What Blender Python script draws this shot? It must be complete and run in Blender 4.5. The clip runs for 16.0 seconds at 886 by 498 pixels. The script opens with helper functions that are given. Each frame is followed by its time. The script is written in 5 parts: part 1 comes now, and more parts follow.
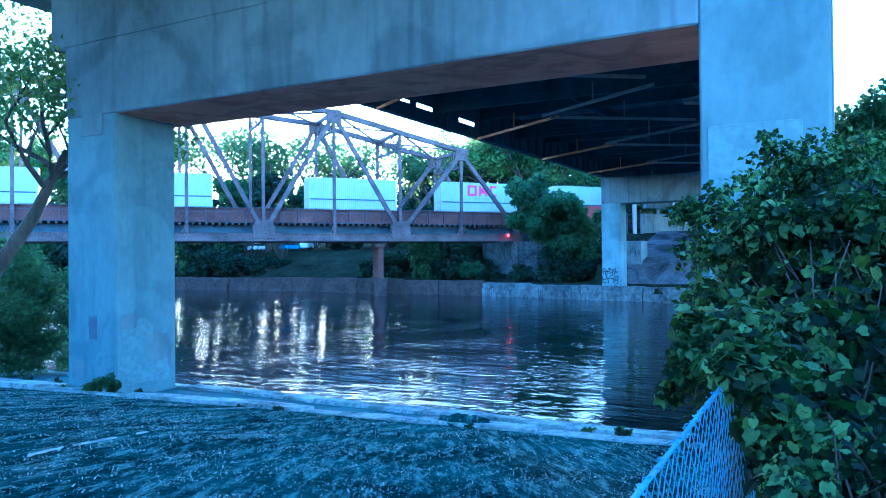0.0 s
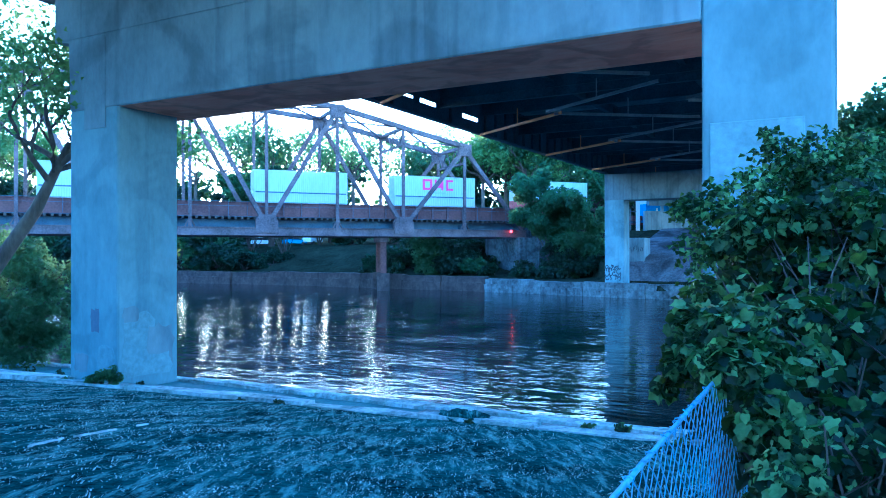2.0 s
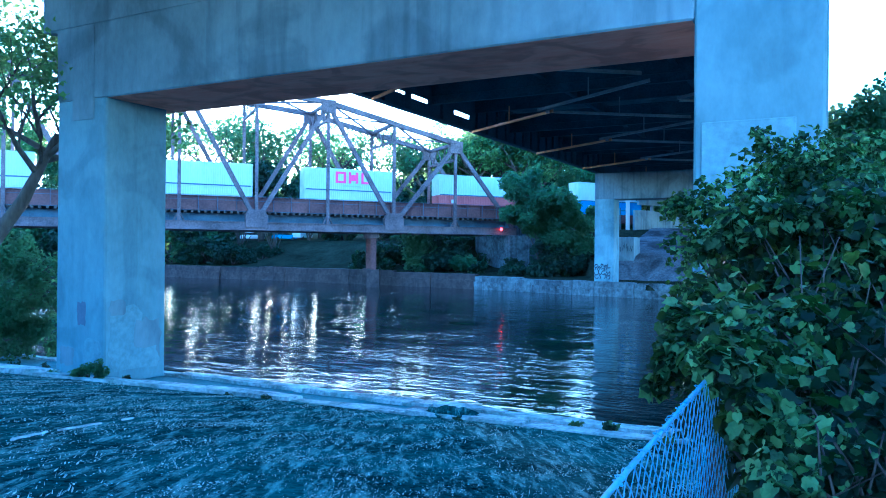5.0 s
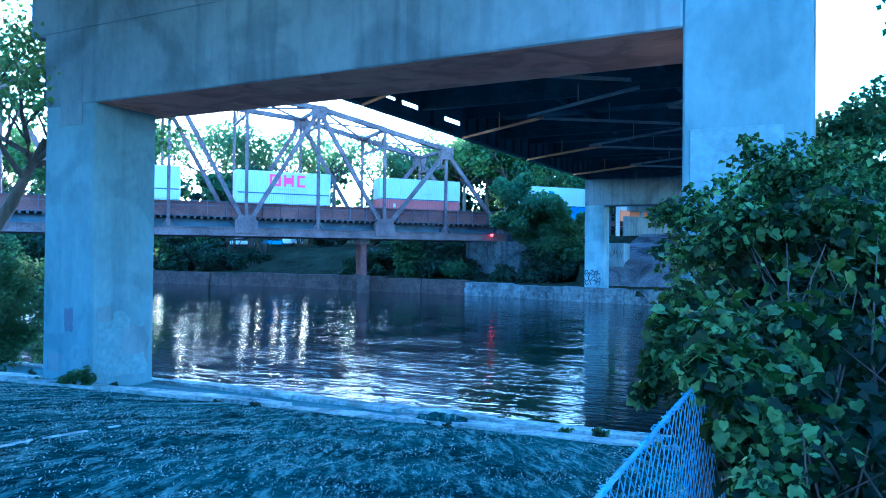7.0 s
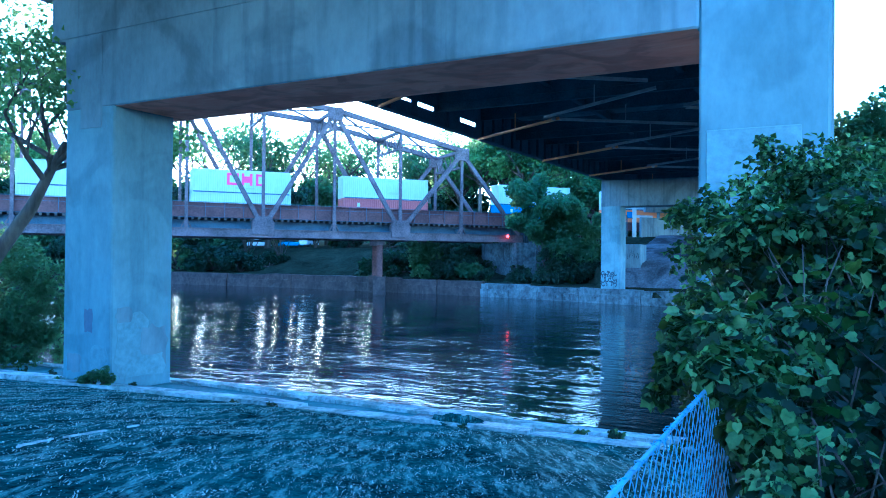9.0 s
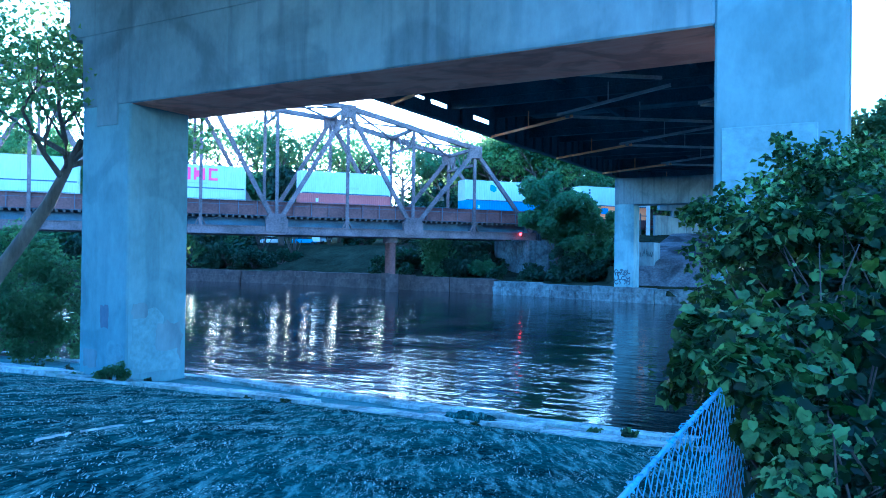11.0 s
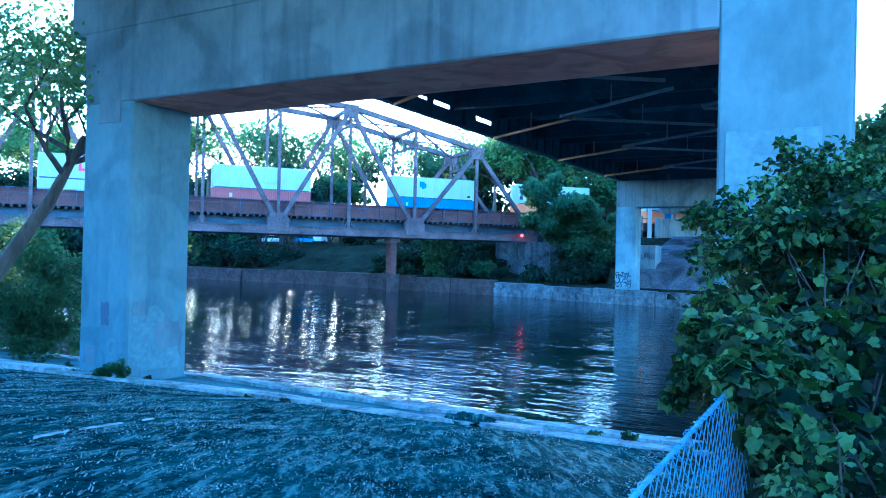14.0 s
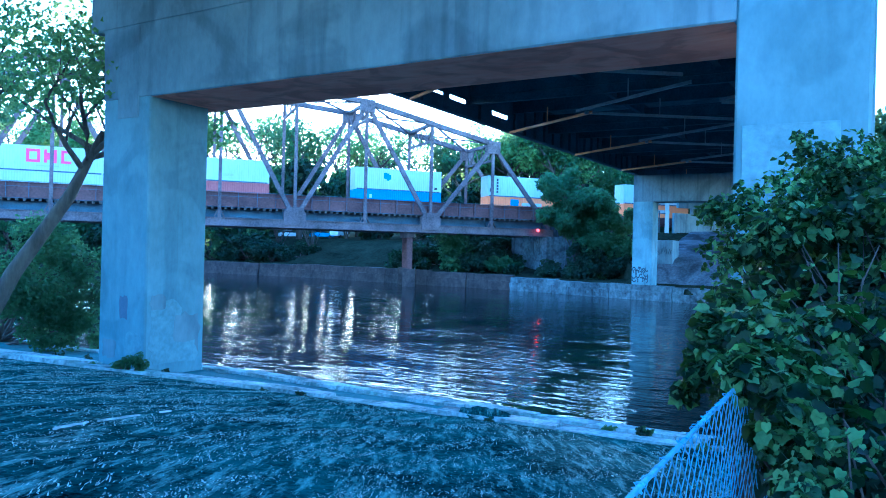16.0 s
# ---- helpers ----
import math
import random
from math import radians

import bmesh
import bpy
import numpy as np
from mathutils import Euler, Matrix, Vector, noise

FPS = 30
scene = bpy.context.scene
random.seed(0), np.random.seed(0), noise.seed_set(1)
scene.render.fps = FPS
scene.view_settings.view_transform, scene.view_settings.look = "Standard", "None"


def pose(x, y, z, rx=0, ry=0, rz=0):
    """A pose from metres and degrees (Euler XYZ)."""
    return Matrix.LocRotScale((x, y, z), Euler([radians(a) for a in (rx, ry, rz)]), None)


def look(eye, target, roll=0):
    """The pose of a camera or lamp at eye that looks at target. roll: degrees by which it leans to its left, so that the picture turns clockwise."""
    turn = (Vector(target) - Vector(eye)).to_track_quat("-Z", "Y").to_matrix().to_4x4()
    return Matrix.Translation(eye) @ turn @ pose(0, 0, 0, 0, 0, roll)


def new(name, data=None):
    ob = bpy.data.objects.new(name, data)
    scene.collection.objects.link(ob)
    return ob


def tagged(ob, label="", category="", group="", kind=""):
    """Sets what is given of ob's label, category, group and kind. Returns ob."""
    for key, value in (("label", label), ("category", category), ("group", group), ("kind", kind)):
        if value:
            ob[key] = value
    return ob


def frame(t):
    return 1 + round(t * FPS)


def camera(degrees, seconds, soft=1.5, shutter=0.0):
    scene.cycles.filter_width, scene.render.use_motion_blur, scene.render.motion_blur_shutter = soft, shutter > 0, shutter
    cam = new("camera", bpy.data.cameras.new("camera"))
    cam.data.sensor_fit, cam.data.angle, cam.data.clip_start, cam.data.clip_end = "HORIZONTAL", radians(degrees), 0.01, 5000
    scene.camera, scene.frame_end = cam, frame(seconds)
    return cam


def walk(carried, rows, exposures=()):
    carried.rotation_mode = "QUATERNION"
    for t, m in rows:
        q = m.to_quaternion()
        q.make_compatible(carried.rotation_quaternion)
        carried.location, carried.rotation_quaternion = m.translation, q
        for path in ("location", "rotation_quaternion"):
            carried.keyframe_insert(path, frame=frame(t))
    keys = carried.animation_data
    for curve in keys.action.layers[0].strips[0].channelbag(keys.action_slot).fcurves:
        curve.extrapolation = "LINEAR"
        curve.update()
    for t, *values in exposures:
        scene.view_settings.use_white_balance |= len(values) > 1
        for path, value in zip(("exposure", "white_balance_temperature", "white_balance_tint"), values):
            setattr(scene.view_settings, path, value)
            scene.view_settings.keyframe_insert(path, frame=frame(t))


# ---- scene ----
cam = camera(61.04, 16.0, soft=1.0)
PATH = [
    (0, pose(-0.000, -0.000, 4.928, 90.69, 0.57, 0.01)),
    (0.5, pose(0.008, -0.004, 4.920, 90.70, 0.63, 0.25)),
    (1, pose(0.020, -0.016, 4.935, 90.66, 0.55, 0.46)),
    (1.5, pose(0.026, -0.041, 4.925, 90.54, 0.31, 0.49)),
    (2, pose(0.042, -0.009, 4.917, 90.36, 0.14, 0.24)),
    (2.5, pose(0.033, 0.002, 4.919, 90.19, 0.02, 0.07)),
    (3, pose(0.024, 0.011, 4.903, 90.07, -0.22, -0.02)),
    (3.5, pose(0.027, 0.012, 4.903, 89.96, -0.40, -0.08)),
    (4, pose(0.025, 0.014, 4.901, 89.94, -0.52, -0.12)),
    (6.5, pose(0.062, 0.096, 4.903, 90.58, -0.48, -1.22)),
    (7, pose(0.059, 0.064, 4.909, 90.60, -0.56, -1.24)),
    (7.5, pose(0.070, 0.058, 4.913, 90.65, -0.52, -1.08)),
    (8, pose(0.061, 0.033, 4.909, 90.70, -0.62, -0.78)),
    (8.5, pose(0.067, 0.041, 4.908, 90.71, -0.57, -0.47)),
    (9, pose(0.069, 0.033, 4.913, 90.68, -0.56, -0.03)),
    (11.5, pose(0.051, 0.013, 4.910, 90.47, -0.76, 0.96)),
    (12, pose(0.070, 0.023, 4.916, 90.60, -0.78, 0.84)),
    (12.5, pose(0.065, -0.007, 4.910, 90.64, -1.03, 0.70)),
    (13, pose(0.066, 0.036, 4.913, 90.64, -1.16, 0.53)),
    (13.5, pose(0.051, 0.034, 4.909, 90.61, -1.26, 0.68)),
    (14, pose(0.045, 0.044, 4.915, 90.53, -1.34, 1.01)),
    (14.5, pose(0.045, 0.014, 4.913, 90.39, -1.36, 1.53)),
    (15, pose(0.071, -0.016, 4.909, 90.24, -1.47, 1.91)),
    (15.5, pose(0.089, 0.007, 4.909, 90.13, -1.41, 2.11)),
    (16, pose(0.077, 0.023, 4.914, 90.10, -1.43, 2.24)),
]
walk(cam, PATH, exposures=[(0, 3.62, 3760, 6), (16, 3.62, 3760, 6)])

# ---- light ----
SUN_ELEV, SUN_AZ = radians(8.0), radians(-13)      # azimuth from +y towards +x
world = bpy.data.worlds.new("sky")
scene.world = world
world.use_nodes = True
wn = world.node_tree
sky = wn.nodes.new("ShaderNodeTexSky")
sky.sky_type = "NISHITA"
sky.sun_disc = False
sky.sun_elevation = SUN_ELEV
sky.sun_rotation = SUN_AZ
sky.air_density, sky.dust_density, sky.ozone_density = 1.0, 0.3, 1.5
wn.nodes["Background"].inputs["Strength"].default_value = 0.15
wn.links.new(sky.outputs["Color"], wn.nodes["Background"].inputs["Color"])
sun_data = bpy.data.lights.new("sun", "SUN")
sun_data.energy, sun_data.angle, sun_data.color = 2.4, radians(0.5), (1.0, 0.66, 0.38)
sun = new("sun", sun_data)
sun_dir = Vector((math.sin(SUN_AZ) * math.cos(SUN_ELEV), math.cos(SUN_AZ) * math.cos(SUN_ELEV), math.sin(SUN_ELEV)))
sun.matrix_world = look(sun_dir * 300, (0, 0, 0))


# ---- materials ----
def material(name, dark, light, rough=0.8, grain=8.0, stain=0.6, bump=0.3, metal=0.0, per_object=0.0, per_island=0.0,
             spec=0.5, stretch=(1, 1, 1), detail=8.0, translucent=None, bias=0.0, thin=0.35, speckle=1.0):
    """Two colours mixed by a coarse stain and a fine grain, with relief."""
    m = bpy.data.materials.new(name)
    m.use_nodes = True
    t = m.node_tree
    n, l = t.nodes, t.links
    p = n["Principled BSDF"]
    co = n.new("ShaderNodeTexCoord")
    mp = n.new("ShaderNodeMapping")
    mp.inputs["Scale"].default_value = stretch
    l.new(co.outputs["Object"], mp.inputs["Vector"])
    big = n.new("ShaderNodeTexNoise")
    big.inputs["Scale"].default_value, big.inputs["Detail"].default_value, big.inputs["Roughness"].default_value = stain, 6, 0.6
    fine = n.new("ShaderNodeTexNoise")
    fine.inputs["Scale"].default_value, fine.inputs["Detail"].default_value, fine.inputs["Roughness"].default_value = grain, detail, 0.65
    l.new(mp.outputs["Vector"], big.inputs["Vector"])
    l.new(mp.outputs["Vector"], fine.inputs["Vector"])
    add = n.new("ShaderNodeMath")
    add.operation = "ADD"
    l.new(big.outputs["Fac"], add.inputs[0])
    dim = n.new("ShaderNodeMath")
    dim.operation = "MULTIPLY_ADD"
    dim.inputs[1].default_value, dim.inputs[2].default_value = speckle, 0.5 * (1 - speckle)
    l.new(fine.outputs["Fac"], dim.inputs[0])
    l.new(dim.outputs[0], add.inputs[1])
    last = add
    if per_object or per_island:
        src = n.new("ShaderNodeObjectInfo") if per_object else n.new("ShaderNodeNewGeometry")
        mul = n.new("ShaderNodeMath")
        mul.operation = "MULTIPLY_ADD"
        mul.inputs[1].default_value = per_object or per_island
        l.new(src.outputs["Random" if per_object else "Random Per Island"], mul.inputs[0])
        l.new(add.outputs[0], mul.inputs[2])
        last = mul
    span = n.new("ShaderNodeMapRange")
    span.inputs["From Min"].default_value = 0.72 + bias
    span.inputs["From Max"].default_value = 1.28 + (per_object or per_island)
    l.new(last.outputs[0], span.inputs["Value"])
    mix = n.new("ShaderNodeMix")
    mix.data_type = "RGBA"
    mix.inputs["A"].default_value, mix.inputs["B"].default_value = (*dark, 1), (*light, 1)
    l.new(span.outputs["Result"], mix.inputs["Factor"])
    l.new(mix.outputs["Result"], p.inputs["Base Color"])
    p.inputs["Roughness"].default_value, p.inputs["Metallic"].default_value = rough, metal
    p.inputs["Specular IOR Level"].default_value = spec
    if bump:
        b = n.new("ShaderNodeBump")
        b.inputs["Strength"].default_value, b.inputs["Distance"].default_value = bump, 0.02
        l.new(fine.outputs["Fac"], b.inputs["Height"])
        l.new(b.outputs["Normal"], p.inputs["Normal"])
    if translucent:
        tr = n.new("ShaderNodeBsdfTranslucent")
        tr.inputs["Color"].default_value = (*translucent, 1)
        ms = n.new("ShaderNodeMixShader")
        ms.inputs["Fac"].default_value = thin
        l.new(p.outputs["BSDF"], ms.inputs[1])
        l.new(tr.outputs["BSDF"], ms.inputs[2])
        l.new(ms.outputs["Shader"], n["Material Output"].inputs["Surface"])
    return m


def weather(m, streak=0.5, blotch=0.5, tone=(0.35, 0.36, 0.40), scale=0.35):
    """Rain streaks running down and old damp blotches with soft rims, laid over a material's colour."""
    n, l = m.node_tree.nodes, m.node_tree.links
    p = n["Principled BSDF"]
    colour = p.inputs["Base Color"].links[0].from_socket
    co = n.new("ShaderNodeTexCoord")
    for amount, stretch, size, lo, hi, warp in ((streak, (1.0, 1.0, 0.05), 1.9, 0.50, 0.70, 0.4), (blotch, (1.0, 1.0, 1.0), scale, 0.46, 0.62, 1.2)):
        mp = n.new("ShaderNodeMapping")
        mp.inputs["Scale"].default_value = stretch
        tex = n.new("ShaderNodeTexNoise")
        tex.inputs["Scale"].default_value, tex.inputs["Detail"].default_value, tex.inputs["Distortion"].default_value = size, 5, warp
        ramp = n.new("ShaderNodeMapRange")
        ramp.interpolation_type = "SMOOTHSTEP"
        ramp.inputs["From Min"].default_value, ramp.inputs["From Max"].default_value = lo, hi
        ramp.inputs["To Max"].default_value = amount
        mix = n.new("ShaderNodeMix")
        mix.data_type, mix.blend_type = "RGBA", "MULTIPLY"
        mix.inputs["B"].default_value = (*tone, 1)
        l.new(co.outputs["Object"], mp.inputs["Vector"])
        l.new(mp.outputs["Vector"], tex.inputs["Vector"])
        l.new(tex.outputs["Fac"], ramp.inputs["Value"])
        l.new(ramp.outputs["Result"], mix.inputs["Factor"])
        l.new(colour, mix.inputs["A"])
        colour = mix.outputs["Result"]
    l.new(colour, p.inputs["Base Color"])
    return m


CONCRETE = material("concrete", (0.112, 0.133, 0.153), (0.365, 0.433, 0.484), 0.9, 5, 0.16, 0.15, stretch=(1, 1, 0.5), spec=0.15, speckle=0.3)
CONCRETE_COLUMN = material("column_concrete", (0.163, 0.218, 0.248), (0.34, 0.445, 0.505), 0.9, 7, 0.35, 0.15, stretch=(1, 1, 0.5), spec=0.15, speckle=0.35)
# underside concrete with warm sunlight off the water put into its red colour
WARM_LIT_SOFFIT = material("warm_lit_soffit", (0.78, 0.28, 0.18), (0.88, 0.43, 0.29), 0.9, 5, 0.5, 0.3, stretch=(0.3, 1, 1))
CURB = material("curb_concrete", (0.163, 0.198, 0.22), (0.748, 0.833, 0.85), 0.9, 9, 0.8, 0.5, spec=0.15)
LEDGE = material("ledge_concrete", (0.0796, 0.133, 0.146), (0.172, 0.276, 0.292), 0.9, 9, 0.9, 0.5, spec=0.15)
BANK_STONE = material("bank_stone", (0.034, 0.0391, 0.0442), (0.255, 0.281, 0.297), 0.9, 2.2, 0.3, 0.6)
BANK_RED = material("red_bank", (0.028, 0.022, 0.021), (0.10, 0.074, 0.068), 0.9, 2.2, 0.3, 0.6)
PALE_LEDGE = material("dusty_ledge", (0.128, 0.145, 0.15), (0.442, 0.459, 0.459), 0.9, 6, 0.7, 0.5, spec=0.15)
SLOPE = material("stained_slope", (0.05, 0.052, 0.062), (0.19, 0.195, 0.225), 0.95, 4, 0.3, 0.5, spec=0.1)
FAR_SOIL = material("far_bank_soil", (0.009, 0.011, 0.008), (0.046, 0.052, 0.033), 0.95, 3, 0.25, 0.6, spec=0.0)
SOIL = material("soil", (0.00238, 0.00612, 0.00714), (0.0748, 0.136, 0.133), 0.95, 9, 0.6, 1.0, detail=12, spec=0.0)
tn = SOIL.node_tree                                   # pale straw raked into streaks over the earth
co, mp, st = tn.nodes.new("ShaderNodeTexCoord"), tn.nodes.new("ShaderNodeMapping"), tn.nodes.new("ShaderNodeTexNoise")
mp.inputs["Rotation"].default_value = (0, 0, radians(33.5))
mp.inputs["Scale"].default_value = (5.5, 1.1, 1)
st.inputs["Scale"].default_value, st.inputs["Detail"].default_value, st.inputs["Roughness"].default_value = 0.9, 10, 0.78
rp = tn.nodes.new("ShaderNodeMapRange")
rp.inputs["From Min"].default_value, rp.inputs["From Max"].default_value = 0.50, 0.68
sm = tn.nodes.new("ShaderNodeMix")
sm.data_type = "RGBA"
sm.inputs["B"].default_value = (0.32, 0.45, 0.43, 1)
soil_bsdf = tn.nodes["Principled BSDF"]
old = soil_bsdf.inputs["Base Color"].links[0].from_socket
tn.links.new(co.outputs["Object"], mp.inputs["Vector"])
tn.links.new(mp.outputs["Vector"], st.inputs["Vector"])
tn.links.new(st.outputs["Fac"], rp.inputs["Value"])
tn.links.new(rp.outputs["Result"], sm.inputs["Factor"])
tn.links.new(old, sm.inputs["A"])
tn.links.new(sm.outputs["Result"], soil_bsdf.inputs["Base Color"])
GRAVEL = material("gravel", (0.0204, 0.0306, 0.034), (0.578, 0.816, 0.867), 0.9, 20, 2, 0.4, per_island=0.7, spec=0.0)
DRY_GRASS = material("dry_grass", (0.068, 0.0935, 0.085), (0.782, 0.88, 0.833), 0.9, 20, 3, 0, per_island=0.7, spec=0.0)
STEEL_DARK = material("dark_steel", (0.0476, 0.0629, 0.0857), (0.116, 0.153, 0.204), 0.65, 7, 0.6, 0.2, 0.2)
# brace steel with the low sun's orange glow put into its colour
SUNLIT_BRACE = material("sunlit_brace_steel", (0.78, 0.28, 0.10), (0.88, 0.48, 0.20), 0.5, 9, 1, 0.2, 0.3)
GREY_BRACE = material("grey_steel", (0.204, 0.204, 0.221), (0.442, 0.442, 0.459), 0.55, 9, 1, 0.2, 0.2)
TRUSS_STEEL = material("truss_steel", (0.034, 0.0255, 0.0272), (0.196, 0.15, 0.15), 0.7, 5, 0.5, 0.2, 0.1)
RUST = material("rusty_steel", (0.051, 0.0238, 0.0221), (0.17, 0.0816, 0.0714), 0.8, 4, 0.35, 0.3)
TIE = material("tie_timber", (0.034, 0.0289, 0.0255), (0.119, 0.102, 0.085), 0.9, 6, 0.6, 0.4)
GALVANISED = material("galvanised", (0.271, 0.388, 0.557), (0.443, 0.62, 0.875), 0.5, 30, 3, 0.1, 0.5)
WHITE_BOX = material("white_container", (0.44, 0.47, 0.46), (0.56, 0.59, 0.58), 0.5, 4, 0.3, 0.05, stretch=(1, 1, 0.3))
RED_BOX = material("red_container", (0.272, 0.068, 0.068), (0.408, 0.119, 0.102), 0.55, 4, 0.3, 0.05)
BLUE_BOX = material("blue_container", (0.034, 0.17, 0.408), (0.068, 0.255, 0.544), 0.5, 4, 0.3, 0.05)
ORANGE_BOX = material("orange_container", (0.88, 0.221, 0.068), (0.88, 0.34, 0.119), 0.5, 4, 0.3, 0.05)
MAGENTA = material("magenta_paint", (0.714, 0.034, 0.238), (0.88, 0.068, 0.34), 0.5, 8, 1, 0)
BLACK = material("black_paint", (0.0204, 0.0204, 0.0238), (0.051, 0.051, 0.0578), 0.5, 8, 1, 0)
GREY_TEXT = material("grey_paint", (0.374, 0.391, 0.425), (0.544, 0.561, 0.595), 0.5, 8, 1, 0)
BARK = material("bark", (0.05, 0.042, 0.035), (0.15, 0.125, 0.10), 0.95, 7, 1.2, 0.8, stretch=(1, 1, 0.25))
LEAF_NEAR = material("vine_leaf", (0.005, 0.0128, 0.0085), (0.34, 0.50, 0.17), 0.55, 14, 2.2, 0.1, per_island=1.0, spec=0.25, translucent=(0.14, 0.26, 0.03), bias=0.68, thin=0.25)
LEAF_YELLOW = material("yellowing_leaf", (0.07, 0.12, 0.02), (0.36, 0.38, 0.06), 0.5, 14, 0.8, 0.1, per_island=1.0, translucent=(0.25, 0.2, 0.04))
LEAF = material("tree_leaf", (0.017, 0.0442, 0.0204), (0.0612, 0.122, 0.051), 0.6, 3, 0.2, 0, per_island=1.0, translucent=(0.2, 0.3, 0.1), thin=0.5)
LEAF_BRIGHT = material("young_leaf", (0.0544, 0.116, 0.0272), (0.163, 0.258, 0.068), 0.6, 3, 0.2, 0, per_island=1.0, translucent=(0.24, 0.34, 0.1), thin=0.5)
# darker copy of the leaf, with the shade of dense growth in its colour
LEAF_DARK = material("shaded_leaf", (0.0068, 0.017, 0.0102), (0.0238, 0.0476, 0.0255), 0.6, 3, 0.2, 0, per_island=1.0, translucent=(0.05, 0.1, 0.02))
GLASS = material("car_glass", (0.02, 0.025, 0.03), (0.03, 0.035, 0.04), 0.05, 2, 1, 0)
TYRE = material("tyre", (0.0204, 0.0204, 0.0204), (0.051, 0.051, 0.051), 0.9, 20, 2, 0)
CAR_WHITE = material("white_car_paint", (0.88, 0.88, 0.88), (0.88, 0.88, 0.88), 0.25, 2, 1, 0)
CAR_BLUE = material("blue_car_paint", (0.085, 0.374, 0.714), (0.119, 0.459, 0.85), 0.25, 2, 1, 0, metal=0.3)
GRAFFITI = material("graffiti_paint", (0.02, 0.03, 0.05), (0.06, 0.08, 0.12), 0.6, 12, 2, 0)
weather(CONCRETE, 0.4, 0.45, scale=0.28)
weather(CONCRETE_COLUMN, 0.3, 0.25, scale=0.5)
weather(CURB, 0.0, 0.6, tone=(0.30, 0.36, 0.30), scale=0.9)
weather(BANK_STONE, 0.7, 0.6, scale=0.3)
weather(BANK_RED, 0.5, 0.6, scale=0.3)
weather(SLOPE, 0.0, 0.8, tone=(0.25, 0.25, 0.27), scale=0.22)
weather(WARM_LIT_SOFFIT, 0.0, 0.5, tone=(0.5, 0.42, 0.42), scale=0.8)
PINK_GRAFFITI = material("pink_graffiti", (0.12, 0.14, 0.20), (0.17, 0.19, 0.26), 0.8, 12, 2, 0)
PATCH = material("patched_concrete", (0.178, 0.238, 0.272), (0.306, 0.401, 0.452), 0.9, 7, 0.8, 0.2)

WATER = bpy.data.materials.new("river_water")
WATER.use_nodes = True
nt = WATER.node_tree
pb = nt.nodes["Principled BSDF"]
pb.inputs["Base Color"].default_value = (0.006, 0.013, 0.014, 1)
pb.inputs["Roughness"].default_value = 0.02
pb.inputs["IOR"].default_value = 1.33
pb.inputs["Specular IOR Level"].default_value = 0.35
tc = nt.nodes.new("ShaderNodeTexCoord")
heights = []
for scl, rot_z, sx, det in ((0.9, 0.1, 0.35, 1.0), (2.4, 0.1, 0.38, 2.0), (6.5, 0.15, 0.4, 2.0)):
    mp = nt.nodes.new("ShaderNodeMapping")
    mp.inputs["Rotation"].default_value = (0, 0, rot_z)
    mp.inputs["Scale"].default_value = (sx, 1, 1)
    nt.links.new(tc.outputs["Object"], mp.inputs["Vector"])
    nz = nt.nodes.new("ShaderNodeTexNoise")
    nz.inputs["Scale"].default_value, nz.inputs["Detail"].default_value = scl, det
    nz.inputs["Distortion"].default_value = 0.6
    nt.links.new(mp.outputs["Vector"], nz.inputs["Vector"])
    heights.append(nz)
b1 = nt.nodes.new("ShaderNodeBump")
b1.inputs["Strength"].default_value, b1.inputs["Distance"].default_value = 0.8, 0.05
nt.links.new(heights[0].outputs["Fac"], b1.inputs["Height"])
mid = nt.nodes.new("ShaderNodeBump")
mid.inputs["Distance"].default_value = 0.042
nt.links.new(heights[1].outputs["Fac"], mid.inputs["Height"])
nt.links.new(b1.outputs["Normal"], mid.inputs["Normal"])
gust = nt.nodes.new("ShaderNodeTexNoise")             # cat's-paws: ruffled patches between calmer ones
gust.inputs["Scale"].default_value, gust.inputs["Detail"].default_value = 0.22, 3
ruffle = nt.nodes.new("ShaderNodeMapRange")
ruffle.inputs["From Min"].default_value, ruffle.inputs["From Max"].default_value = 0.36, 0.62
ruffle.inputs["To Min"].default_value, ruffle.inputs["To Max"].default_value = 0.15, 0.85
nt.links.new(tc.outputs["Object"], gust.inputs["Vector"])
nt.links.new(gust.outputs["Fac"], ruffle.inputs["Value"])
b2 = nt.nodes.new("ShaderNodeBump")
b2.inputs["Distance"].default_value = 0.010
nt.links.new(ruffle.outputs["Result"], mid.inputs["Strength"])
nt.links.new(ruffle.outputs["Result"], b2.inputs["Strength"])
nt.links.new(heights[2].outputs["Fac"], b2.inputs["Height"])
nt.links.new(mid.outputs["Normal"], b2.inputs["Normal"])
nt.links.new(b2.outputs["Normal"], pb.inputs["Normal"])

RED_GLOW = bpy.data.materials.new("red_signal_glow")
RED_GLOW.use_nodes = True
rp = RED_GLOW.node_tree.nodes["Principled BSDF"]
rp.inputs["Base Color"].default_value = (0.6, 0.02, 0.01, 1)
rp.inputs["Emission Color"].default_value = (1.0, 0.015, 0.01, 1)
rp.inputs["Emission Strength"].default_value = 1.5


# ---- geometry helpers ----
EX, NX = Vector((0.877, -0.480, 0)), Vector((0.480, 0.877, 0))      # along the river, across it
RV, RB = Vector((0.914, 0.405, 0)), Vector((-0.405, 0.914, 0))      # along the railway, behind its near truss
RQ = Vector((9.49, 104.2, 0))


def ab(a, b, z=0.0):
    """World place of a metres along the river and b metres across it."""
    return EX * a + NX * b + Vector((0, 0, z))


